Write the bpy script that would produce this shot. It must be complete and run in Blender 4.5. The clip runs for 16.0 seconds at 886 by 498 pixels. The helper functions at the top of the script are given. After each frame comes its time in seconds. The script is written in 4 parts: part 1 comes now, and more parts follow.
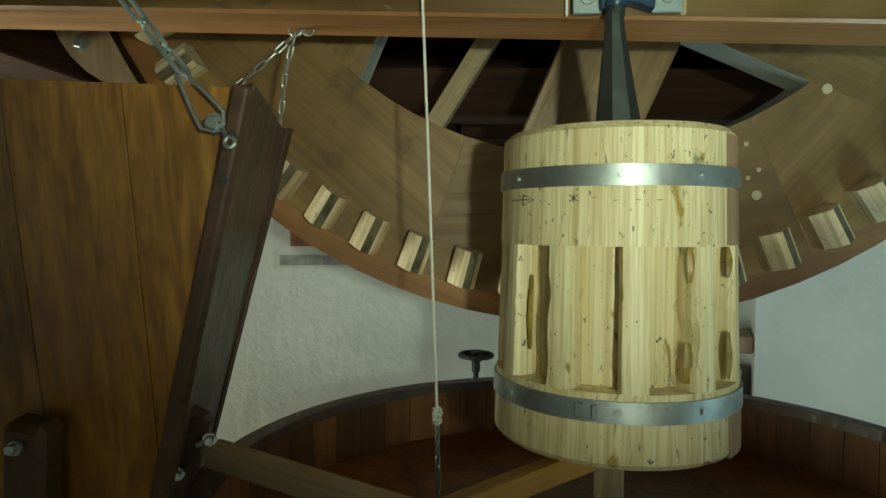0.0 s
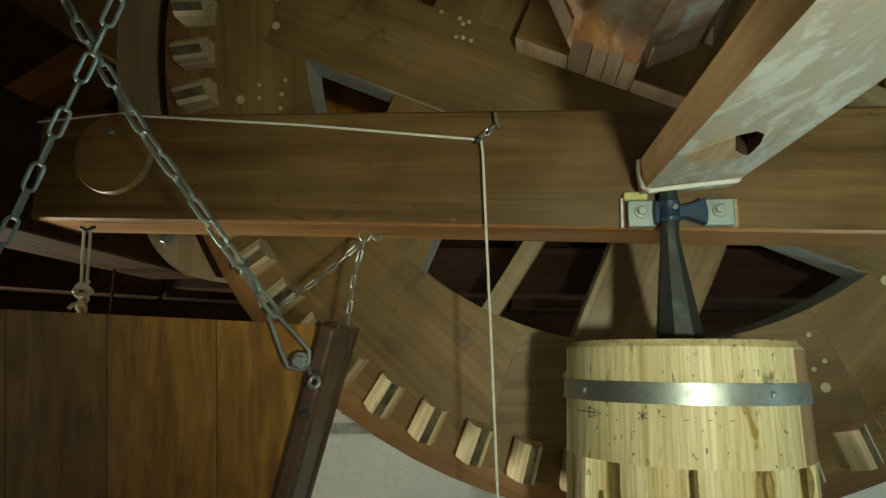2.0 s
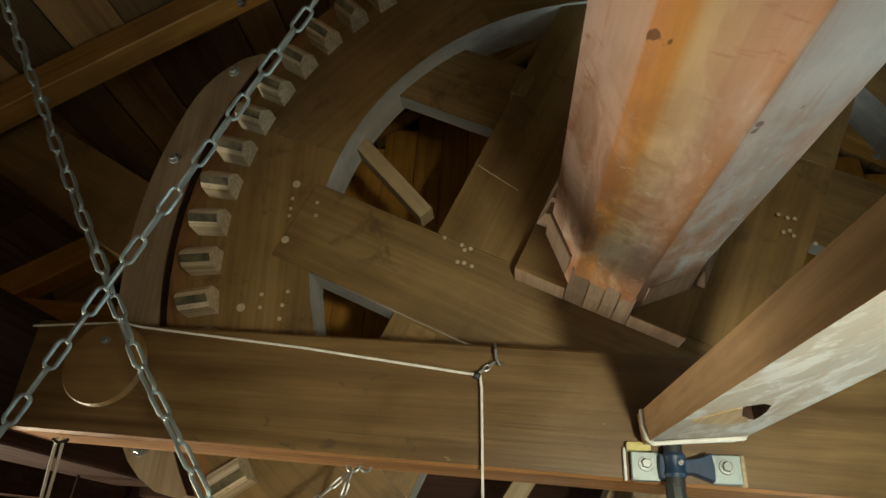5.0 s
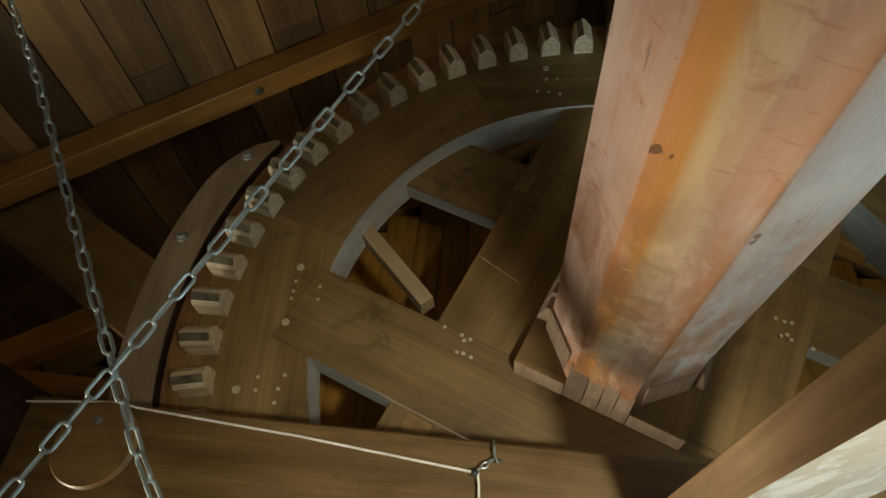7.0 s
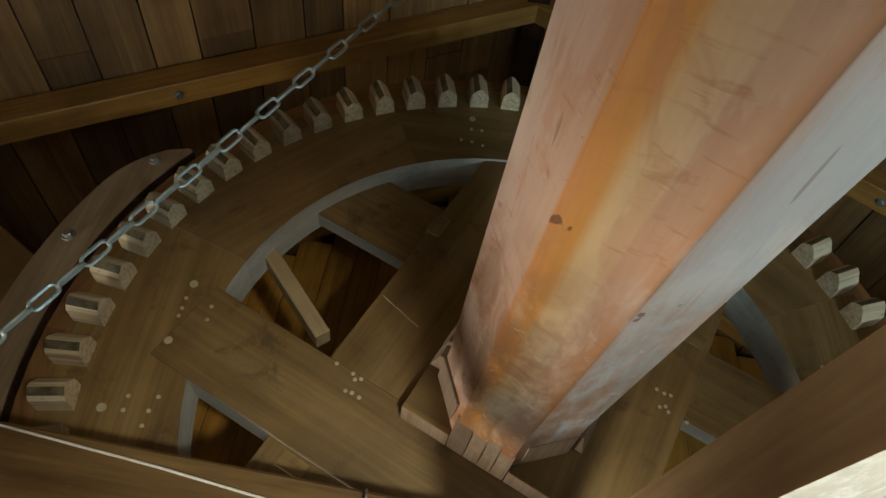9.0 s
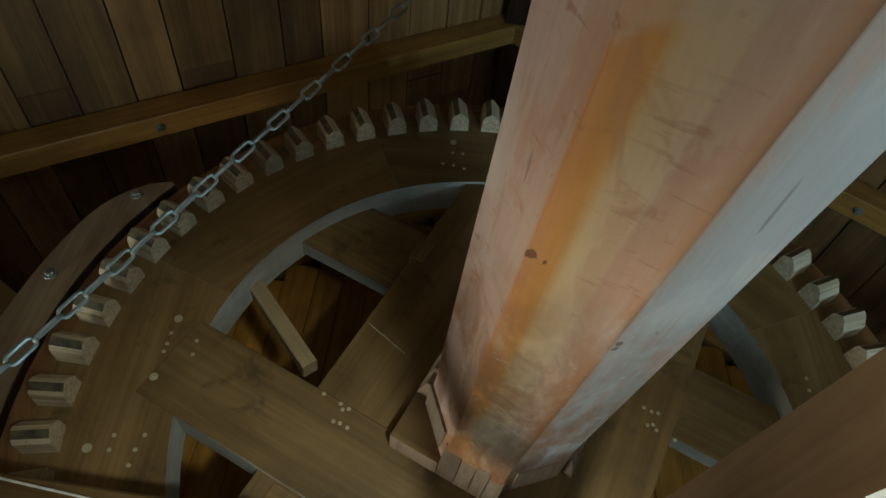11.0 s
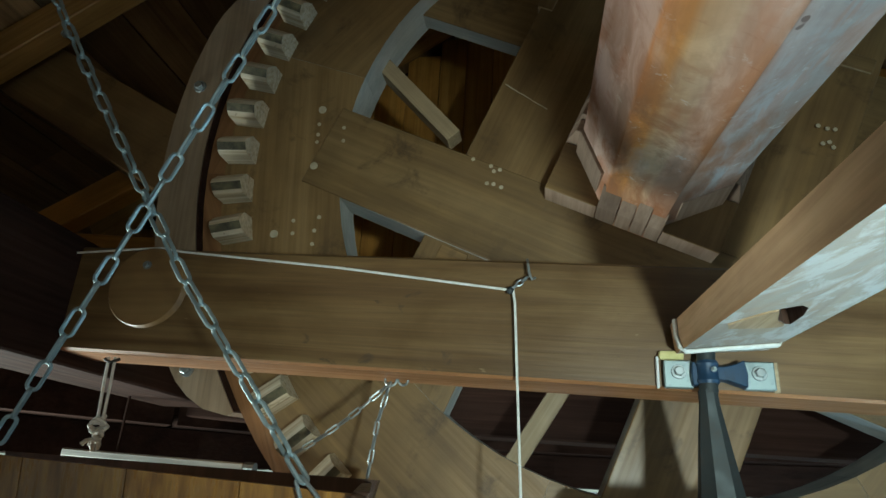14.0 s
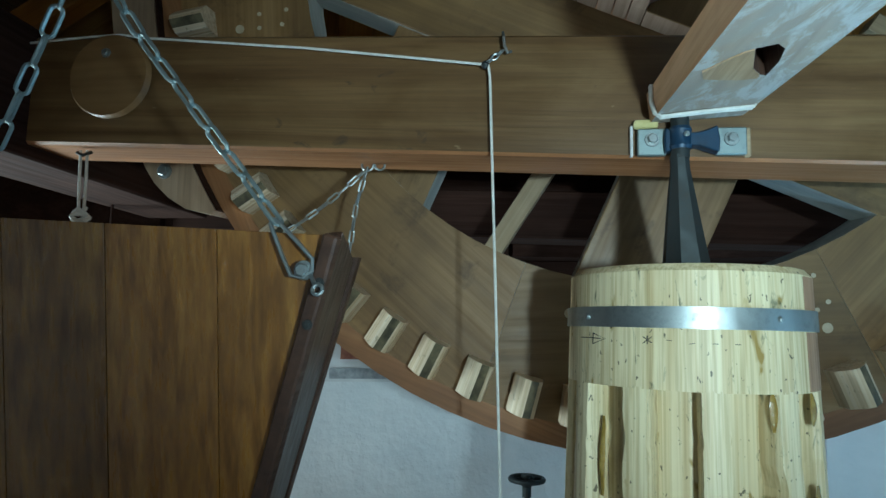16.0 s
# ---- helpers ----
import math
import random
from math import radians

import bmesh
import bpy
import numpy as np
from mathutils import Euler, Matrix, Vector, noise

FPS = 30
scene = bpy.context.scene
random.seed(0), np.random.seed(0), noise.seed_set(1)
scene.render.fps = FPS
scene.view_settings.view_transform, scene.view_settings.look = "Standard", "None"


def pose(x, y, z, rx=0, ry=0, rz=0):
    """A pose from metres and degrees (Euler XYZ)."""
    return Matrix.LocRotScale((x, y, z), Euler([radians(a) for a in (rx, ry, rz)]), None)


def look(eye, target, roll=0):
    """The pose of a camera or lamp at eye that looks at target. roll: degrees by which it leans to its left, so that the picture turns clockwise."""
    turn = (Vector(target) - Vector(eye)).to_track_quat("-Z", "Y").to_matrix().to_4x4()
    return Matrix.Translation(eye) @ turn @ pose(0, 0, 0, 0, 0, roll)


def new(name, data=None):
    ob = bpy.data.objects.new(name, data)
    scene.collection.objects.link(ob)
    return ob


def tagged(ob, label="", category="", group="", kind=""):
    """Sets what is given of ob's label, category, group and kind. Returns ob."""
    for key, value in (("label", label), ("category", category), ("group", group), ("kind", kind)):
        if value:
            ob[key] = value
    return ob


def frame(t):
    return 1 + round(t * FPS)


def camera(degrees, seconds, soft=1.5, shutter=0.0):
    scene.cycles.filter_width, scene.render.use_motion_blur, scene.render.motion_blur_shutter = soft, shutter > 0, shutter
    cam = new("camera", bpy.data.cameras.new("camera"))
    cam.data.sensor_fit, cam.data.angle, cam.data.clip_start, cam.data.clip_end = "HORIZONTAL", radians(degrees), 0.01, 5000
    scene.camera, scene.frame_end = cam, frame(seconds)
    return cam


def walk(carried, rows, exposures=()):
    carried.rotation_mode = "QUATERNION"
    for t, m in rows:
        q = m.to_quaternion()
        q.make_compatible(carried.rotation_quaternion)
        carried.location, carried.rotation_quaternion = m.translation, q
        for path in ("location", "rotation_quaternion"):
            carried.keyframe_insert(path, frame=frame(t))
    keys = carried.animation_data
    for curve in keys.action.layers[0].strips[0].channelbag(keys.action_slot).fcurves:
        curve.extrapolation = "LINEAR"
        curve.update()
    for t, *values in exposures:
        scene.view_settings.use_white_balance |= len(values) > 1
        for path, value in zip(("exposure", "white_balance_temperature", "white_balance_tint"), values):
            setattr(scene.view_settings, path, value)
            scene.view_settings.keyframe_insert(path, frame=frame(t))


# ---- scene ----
cam = camera(69.6, 16.0)
PATH = [
    (0, (0.077, -0.01, 1.586), (-0.093, 1.982, 1.51), 0.3),
    (0.5, (0.072, -0.019, 1.624), (-0.119, 1.971, 1.689), 0.3),
    (1, (0.064, -0.026, 1.648), (-0.16, 1.956, 1.792), 0.2),
    (1.5, (0.05, -0.041, 1.682), (-0.209, 1.927, 1.927), 0.2),
    (2, (0.039, -0.056, 1.709), (-0.258, 1.889, 2.062), 0.6),
    (2.5, (0.037, -0.066, 1.733), (-0.274, 1.859, 2.18), 0.8),
    (3, (0.031, -0.07, 1.753), (-0.293, 1.824, 2.306), 0.9),
    (3.5, (0.034, -0.065, 1.772), (-0.271, 1.799, 2.429), 1.4),
    (4, (0.029, -0.063, 1.783), (-0.255, 1.766, 2.542), 1.9),
    (4.5, (0.022, -0.068, 1.788), (-0.24, 1.735, 2.612), 3.0),
    (5, (0.015, -0.078, 1.801), (-0.24, 1.688, 2.703), 3.8),
    (5.2, (0.011, -0.081, 1.801), (-0.239, 1.666, 2.741), 3.8),
    (7.3, (0.0, -0.113, 1.812), (-0.245, 1.521, 2.939), 6.5),
    (7.5, (0.002, -0.115, 1.817), (-0.238, 1.522, 2.941), 6.3),
    (8, (0.003, -0.111, 1.821), (-0.21, 1.525, 2.952), 6.5),
    (8.5, (0.011, -0.112, 1.827), (-0.097, 1.502, 3.004), 7.3),
    (9, (0.027, -0.112, 1.837), (0.034, 1.463, 3.07), 8.5),
    (9.2, (0.034, -0.118, 1.842), (0.082, 1.44, 3.096), 8.3),
    (11.3, (0.044, -0.145, 1.862), (0.051, 1.402, 3.129), 5.2),
    (11.5, (0.037, -0.141, 1.86), (-0.017, 1.429, 3.099), 4.7),
    (12, (0.017, -0.136, 1.849), (-0.159, 1.481, 3.014), 4.0),
    (12.5, (0.008, -0.125, 1.832), (-0.248, 1.543, 2.906), 3.8),
    (13, (0.003, -0.105, 1.813), (-0.299, 1.632, 2.757), 4.2),
    (13.5, (0.004, -0.083, 1.788), (-0.321, 1.707, 2.618), 3.8),
    (14, (0.001, -0.068, 1.767), (-0.331, 1.772, 2.478), 3.3),
    (14.5, (0.007, -0.053, 1.738), (-0.324, 1.836, 2.306), 2.9),
    (15, (0.009, -0.043, 1.705), (-0.308, 1.881, 2.151), 2.5),
    (15.5, (0.02, -0.034, 1.679), (-0.285, 1.911, 2.032), 1.7),
    (16, (0.025, -0.026, 1.643), (-0.268, 1.938, 1.883), 1.5),
]
walk(cam, [(t, look(eye, target, roll)) for t, eye, target, roll in PATH],
     exposures=[(0.0, -0.45, 6600, -23), (1.5, -0.68, 7200, -19), (3.0, -0.35, 7400, -12), (5.0, -0.05, 7450, 0), (8.0, 0.08, 7050, 2), (9.2, 0.03, 6850, 1), (11.4, -0.38, 5950, -10), (12.2, -0.22, 5800, -12), (14.0, 0.0, 5250, -12), (16.0, -0.27, 4600, -13)])

# ---- light ----
world = bpy.data.worlds.new("world")
scene.world = world
world.use_nodes = True
wn = world.node_tree
sky = wn.nodes.new("ShaderNodeTexSky")
sky.sky_type = "NISHITA"
sky.sun_disc = False
sky.sun_elevation, sky.sun_rotation = radians(40), radians(200)
wn.nodes["Background"].inputs[1].default_value = 0.1
wn.links.new(sky.outputs[0], wn.nodes["Background"].inputs[0])


def lamp(name, kind, where, target, power, colour, size):
    data = bpy.data.lights.new(name, kind)
    data.energy, data.color = power, colour
    if kind == "AREA":
        data.shape, data.size, data.size_y = "RECTANGLE", size[0], size[1]
    else:
        data.shadow_soft_size = size
    ob = new(name, data)
    ob.matrix_world = look(where, target)
    return ob


# a hand lamp beside the visitor, the daylight of the open door and a low window; two added fill lamps, from behind and
# from below
LAMP = Vector((0.43, -0.48, 1.60))
work = lamp("hand_lamp", "SPOT", LAMP, (0.12, 1.3, 2.00), 100.0, (1.0, 0.97, 0.86), 0.04)
work.data.spot_size, work.data.spot_blend = radians(66), 1.0
lamp("door_light", "AREA", (3.05, 0.35, 0.92), (0.0, 1.4, 1.7), 15.0, (0.66, 0.86, 1.0), (1.15, 1.6))
# weak fill added behind the viewer for the wheel's front
lamp("window_light", "AREA", (0.75, -2.6, 0.95), (0.0, 1.5, 2.4), 10.0, (1.0, 0.90, 0.78), (0.8, 1.7))
lamp("loft_window_light", "AREA", (-2.24, 1.48, 0.95), (0.3, 0.9, 2.3), 60.0, (1.0, 0.91, 0.79), (0.5, 1.05))
# fill from below, added to brighten undersides in place of bounced daylight
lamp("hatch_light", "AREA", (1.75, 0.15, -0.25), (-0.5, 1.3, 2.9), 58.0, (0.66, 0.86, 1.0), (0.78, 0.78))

# ---- materials ----


def nodes_of(name):
    mat = bpy.data.materials.new(name)
    mat.use_nodes = True
    t = mat.node_tree
    return mat, t, t.nodes["Principled BSDF"]


def ramp(t, fac, stops):
    r = t.nodes.new("ShaderNodeValToRGB")
    el = r.color_ramp.elements
    while len(el) < len(stops):
        el.new(0.5)
    for e, (p, c) in zip(el, stops):
        e.position, e.color = p, (*c, 1.0)
    t.links.new(fac, r.inputs[0])
    return r.outputs[0]


def noise_tex(t, vec, scale, detail=4.0, rough=0.55, distort=0.0):
    n = t.nodes.new("ShaderNodeTexNoise")
    n.inputs["Scale"].default_value = scale
    n.inputs["Detail"].default_value = detail
    n.inputs["Roughness"].default_value = rough
    n.inputs["Distortion"].default_value = distort
    t.links.new(vec, n.inputs["Vector"])
    return n.outputs["Fac"]


def mapped(t, scale, shift=None):
    tc = t.nodes.new("ShaderNodeTexCoord")
    m = t.nodes.new("ShaderNodeMapping")
    m.inputs["Scale"].default_value = scale
    t.links.new(tc.outputs["Object"], m.inputs["Vector"])
    if shift:
        info = t.nodes.new("ShaderNodeObjectInfo")
        mul = t.nodes.new("ShaderNodeMath")
        mul.operation = "MULTIPLY"
        mul.inputs[1].default_value = shift
        t.links.new(info.outputs["Random"], mul.inputs[0])
        comb = t.nodes.new("ShaderNodeCombineXYZ")
        for k in range(3):
            t.links.new(mul.outputs[0], comb.inputs[k])
        t.links.new(comb.outputs[0], m.inputs["Location"])
    return m.outputs[0]


def mix(t, a, b, fac, mode="MIX"):
    m = t.nodes.new("ShaderNodeMix")
    m.data_type, m.blend_type = "RGBA", mode
    for sock, val in ((m.inputs[6], a), (m.inputs[7], b), (m.inputs[0], fac)):
        if isinstance(val, bpy.types.NodeSocket):
            t.links.new(val, sock)
        elif isinstance(val, tuple):
            sock.default_value = (*val, 1.0)
        else:
            sock.default_value = val
    return m.outputs[2]


def bump(t, b, height, strength, dist=0.004):
    n = t.nodes.new("ShaderNodeBump")
    n.inputs["Strength"].default_value = strength
    n.inputs["Distance"].default_value = dist
    t.links.new(height, n.inputs["Height"])
    t.links.new(n.outputs[0], b.inputs["Normal"])


def wood(name, dark, mid, light, axis="x", rough=0.45, ring=14.0, wear=None, wear_at=0.62, islands=False, vary=0.35, coat=0.0, streaks=0.5, specks=0.0):
    """Sawn timber with its grain along one local axis."""
    mat, t, b = nodes_of(name)
    long, across = 0.55, ring
    sc = {"x": (long, across, across), "y": (across, long, across), "z": (across, across, long)}[axis]
    fs = {"x": (3, 90, 90), "y": (90, 3, 90), "z": (90, 90, 3)}[axis]
    v = mapped(t, sc, 37.0)
    broad = noise_tex(t, v, 1.0, 5.0, 0.6, 0.7)
    fine = noise_tex(t, mapped(t, fs, 11.0), 1.0, 3.0, 0.6)
    col = ramp(t, broad, [(0.28, dark), (0.5, mid), (0.74, light)])
    streak = ramp(t, fine, [(0.3, (0.62, 0.58, 0.55)), (0.62, (1.05, 1.03, 1.0))])
    col = mix(t, col, streak, streaks, "MULTIPLY")
    stain = noise_tex(t, mapped(t, (1, 1, 1), 5.0), 3.2, 4.0, 0.6)
    col = mix(t, col, ramp(t, stain, [(0.32, (0.66, 0.63, 0.6)), (0.6, (1.08, 1.05, 1.0))]), 0.8, "MULTIPLY")
    if wear:
        w = noise_tex(t, mapped(t, (1, 1, 1), 9.0), 7.0, 6.0, 0.7, 0.4)
        m = ramp(t, w, [(wear_at, (0, 0, 0)), (wear_at + 0.14, (1, 1, 1))])
        col = mix(t, col, wear, m)
    if specks:
        dots = noise_tex(t, mapped(t, (62, 62, 44), 17.0), 1.0, 3.0, 0.55, 0.6)
        col = mix(t, col, (0.10, 0.075, 0.035), ramp(t, dots, [(0.645, (0, 0, 0)), (0.685, (specks, specks, specks))]))
    if islands:
        geo = t.nodes.new("ShaderNodeNewGeometry")
        rnd = geo.outputs["Random Per Island"]
    else:
        info = t.nodes.new("ShaderNodeObjectInfo")
        rnd = info.outputs["Random"]
    lo, hi = 1.0 - vary, 1.0 + vary * 0.6
    col = mix(t, col, ramp(t, rnd, [(0.0, (lo, lo, lo)), (1.0, (hi, hi * 0.97, hi * 0.94))]), 1.0, "MULTIPLY")
    t.links.new(col, b.inputs["Base Color"])
    t.links.new(ramp(t, fine, [(0.3, (rough + 0.2,) * 3), (0.7, (rough - 0.06,) * 3)]), b.inputs["Roughness"])
    b.inputs["Coat Weight"].default_value = coat
    b.inputs["Coat Roughness"].default_value = 0.25
    bump(t, b, mix(t, fine, broad, 0.35), 0.35)
    return mat


def metal(name, colour, rough=0.35, dirt=(0.25, 0.25, 0.24), metallic=1.0):
    mat, t, b = nodes_of(name)
    n = noise_tex(t, mapped(t, (1, 1, 1), 13.0), 38.0, 5.0, 0.65)
    t.links.new(mix(t, colour, dirt, ramp(t, n, [(0.5, (0, 0, 0)), (0.8, (0.75, 0.75, 0.75))])), b.inputs["Base Color"])
    t.links.new(ramp(t, n, [(0.3, (rough - 0.08,) * 3), (0.75, (rough + 0.2,) * 3)]), b.inputs["Roughness"])
    b.inputs["Metallic"].default_value = metallic
    bump(t, b, n, 0.12, 0.001)
    return mat


def plain(name, a, c, scale, rough=0.7, strength=0.2, dist=0.003, spec=0.5):
    mat, t, b = nodes_of(name)
    v = mapped(t, (1, 1, 1), 3.0)
    n = noise_tex(t, v, scale, 6.0, 0.6)
    f = noise_tex(t, v, scale * 9, 3.0, 0.6)
    t.links.new(ramp(t, n, [(0.35, a), (0.68, c)]), b.inputs["Base Color"])
    b.inputs["Roughness"].default_value = rough
    b.inputs["Specular IOR Level"].default_value = spec
    bump(t, b, mix(t, n, f, 0.4), strength, dist)
    return mat


def maths(t, op, a, b, c=None):
    n = t.nodes.new("ShaderNodeMath")
    n.operation = op
    for k, val in enumerate((a, b, c)):
        if isinstance(val, bpy.types.NodeSocket):
            t.links.new(val, n.inputs[k])
        elif val is not None:
            n.inputs[k].default_value = val
    return n.outputs[0]


def mast_wood():
    """Old hewn pine: flats in pink, orange or lilac-white tones that also paint in the fall of light, with shakes,
    knots and rubbed patches.
    """
    mat, t, b = nodes_of("chalky_red_mast_timber")
    tc = t.nodes.new("ShaderNodeTexCoord")
    sep = t.nodes.new("ShaderNodeSeparateXYZ")
    t.links.new(tc.outputs["Object"], sep.inputs[0])
    x, y, z = sep.outputs
    back = maths(t, "SUBTRACT", 1.3, y)
    u = maths(t, "SUBTRACT", x, maths(t, "MULTIPLY_ADD", back, 0.105, 0.297))
    w = maths(t, "SUBTRACT", maths(t, "MULTIPLY_ADD", back, 0.05, 2.635), z)
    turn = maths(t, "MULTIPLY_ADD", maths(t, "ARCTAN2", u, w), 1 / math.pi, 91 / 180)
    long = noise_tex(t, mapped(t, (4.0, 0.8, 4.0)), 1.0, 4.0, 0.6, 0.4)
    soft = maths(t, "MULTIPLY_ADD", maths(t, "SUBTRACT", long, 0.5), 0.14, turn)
    # the tones also hold the brighter right flat, shaded crease and slab's shadow edge
    lit_flats = ramp(t, turn, [(0.0, (0.60, 0.45, 0.41)), (0.235, (0.62, 0.42, 0.34)), (0.246, (0.66, 0.25, 0.055)), (0.305, (0.68, 0.30, 0.065)),
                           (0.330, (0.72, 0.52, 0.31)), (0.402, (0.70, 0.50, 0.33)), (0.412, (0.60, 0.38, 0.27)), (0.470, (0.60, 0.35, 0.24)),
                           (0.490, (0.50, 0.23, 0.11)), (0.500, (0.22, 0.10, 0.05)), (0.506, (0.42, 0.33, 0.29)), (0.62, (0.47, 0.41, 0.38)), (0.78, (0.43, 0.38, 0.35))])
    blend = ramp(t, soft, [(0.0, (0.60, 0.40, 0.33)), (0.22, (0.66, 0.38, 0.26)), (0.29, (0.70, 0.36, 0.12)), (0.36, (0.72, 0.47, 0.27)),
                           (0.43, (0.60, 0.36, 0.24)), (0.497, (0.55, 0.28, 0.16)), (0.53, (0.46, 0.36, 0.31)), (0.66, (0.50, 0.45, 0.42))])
    col = mix(t, lit_flats, blend, 0.3)
    chalk = noise_tex(t, mapped(t, (3.2, 1.5, 3.2)), 1.6, 5.0, 0.6, 0.6)
    col = mix(t, col, (0.66, 0.55, 0.48), ramp(t, chalk, [(0.56, (0, 0, 0)), (0.64, (0.4, 0.4, 0.4))]))
    red = noise_tex(t, mapped(t, (5, 1.1, 5), 4.0), 2.0, 4.0, 0.6, 0.8)
    col = mix(t, col, (0.52, 0.24, 0.13), ramp(t, red, [(0.56, (0, 0, 0)), (0.61, (0.4, 0.4, 0.4))]))
    # towards the wheel the timber is rubbed and smeared; the smear also darkens its foot for shade
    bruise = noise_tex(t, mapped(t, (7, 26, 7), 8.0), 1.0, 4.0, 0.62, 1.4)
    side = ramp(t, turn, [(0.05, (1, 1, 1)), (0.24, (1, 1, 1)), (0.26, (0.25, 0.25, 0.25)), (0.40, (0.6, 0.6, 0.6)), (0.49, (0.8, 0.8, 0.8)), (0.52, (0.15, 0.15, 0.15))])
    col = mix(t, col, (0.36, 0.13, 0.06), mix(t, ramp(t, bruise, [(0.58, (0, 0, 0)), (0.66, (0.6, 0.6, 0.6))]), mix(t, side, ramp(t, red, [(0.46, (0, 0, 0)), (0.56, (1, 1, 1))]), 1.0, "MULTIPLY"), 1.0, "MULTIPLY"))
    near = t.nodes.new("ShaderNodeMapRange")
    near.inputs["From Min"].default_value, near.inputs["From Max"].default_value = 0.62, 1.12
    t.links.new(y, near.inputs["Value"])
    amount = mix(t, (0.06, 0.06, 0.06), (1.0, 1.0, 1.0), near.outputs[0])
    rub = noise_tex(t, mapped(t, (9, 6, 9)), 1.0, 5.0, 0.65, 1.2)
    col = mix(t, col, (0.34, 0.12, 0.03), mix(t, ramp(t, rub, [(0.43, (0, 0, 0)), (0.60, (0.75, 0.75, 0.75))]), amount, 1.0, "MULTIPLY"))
    smear_shade = noise_tex(t, mapped(t, (10, 5, 10), 3.0), 1.0, 4.0, 0.55, 0.5)
    col = mix(t, col, (0.27, 0.15, 0.09), mix(t, ramp(t, smear_shade, [(0.44, (0, 0, 0)), (0.60, (0.65, 0.65, 0.65))]), amount, 1.0, "MULTIPLY"))
    pale = noise_tex(t, mapped(t, (24, 34, 24), 3.0), 1.0, 4.0, 0.7, 0.5)
    col = mix(t, col, (0.70, 0.62, 0.56), mix(t, ramp(t, pale, [(0.63, (0, 0, 0)), (0.68, (0.55, 0.55, 0.55))]), amount, 1.0, "MULTIPLY"))
    knot = noise_tex(t, mapped(t, (19, 11, 19)), 1.4, 2.0, 0.5, 0.3)
    col = mix(t, col, (0.10, 0.04, 0.022), ramp(t, knot, [(0.745, (0, 0, 0)), (0.765, (0.75, 0.75, 0.75))]))
    shake = noise_tex(t, mapped(t, (34, 1.6, 34)), 1.0, 2.0, 0.5, 0.2)
    col = mix(t, col, (0.16, 0.07, 0.04), ramp(t, shake, [(0.715, (0, 0, 0)), (0.735, (0.5, 0.5, 0.5))]))
    fine = noise_tex(t, mapped(t, (90, 4, 90)), 1.0, 3.0, 0.6)
    col = mix(t, col, ramp(t, fine, [(0.3, (0.90, 0.88, 0.86)), (0.6, (1.03, 1.02, 1.01))]), 0.45, "MULTIPLY")
    t.links.new(col, b.inputs["Base Color"])
    t.links.new(ramp(t, chalk, [(0.35, (0.42, 0.42, 0.42)), (0.65, (0.68, 0.68, 0.68))]), b.inputs["Roughness"])
    bump(t, b, mix(t, fine, rub, 0.7), 0.4, 0.006)
    return mat


def beam_wood():
    """Varnished oak with cathedral figure, pale rubbed bands, dark stains and scratches; the grain runs along x."""
    mat, t, b = nodes_of("brown_varnished_beam_timber")
    wave = noise_tex(t, mapped(t, (0.7, 9, 9)), 1.0, 5.0, 0.62, 1.6)
    fine = noise_tex(t, mapped(t, (3, 120, 120)), 1.0, 3.0, 0.6, 0.2)
    cloud = noise_tex(t, mapped(t, (1.6, 3.0, 3.0)), 1.7, 5.0, 0.6, 0.5)
    col = ramp(t, wave, [(0.30, (0.095, 0.052, 0.019)), (0.46, (0.146, 0.087, 0.033)), (0.58, (0.184, 0.116, 0.047)), (0.75, (0.238, 0.162, 0.071))])
    col = mix(t, col, ramp(t, fine, [(0.34, (0.70, 0.66, 0.62)), (0.6, (1.06, 1.04, 1.0))]), 0.55, "MULTIPLY")
    col = mix(t, col, ramp(t, cloud, [(0.30, (0.62, 0.58, 0.54)), (0.52, (1.0, 1.0, 1.0)), (0.72, (1.22, 1.20, 1.14))]), 0.9, "MULTIPLY")
    spot = noise_tex(t, mapped(t, (5, 9, 9)), 2.2, 4.0, 0.6, 0.6)
    col = mix(t, col, (0.045, 0.03, 0.02), ramp(t, spot, [(0.66, (0, 0, 0)), (0.735, (0.8, 0.8, 0.8))]))
    nick = noise_tex(t, mapped(t, (16, 60, 60)), 1.0, 2.0, 0.5, 0.4)
    col = mix(t, col, (0.36, 0.27, 0.15), ramp(t, nick, [(0.75, (0, 0, 0)), (0.78, (0.5, 0.5, 0.5))]))
    t.links.new(col, b.inputs["Base Color"])
    t.links.new(ramp(t, cloud, [(0.3, (0.32, 0.32, 0.32)), (0.7, (0.52, 0.52, 0.52))]), b.inputs["Roughness"])
    b.inputs["Coat Weight"].default_value, b.inputs["Coat Roughness"].default_value = 0.15, 0.3
    bump(t, b, mix(t, fine, wave, 0.5), 0.35, 0.003)
    return mat


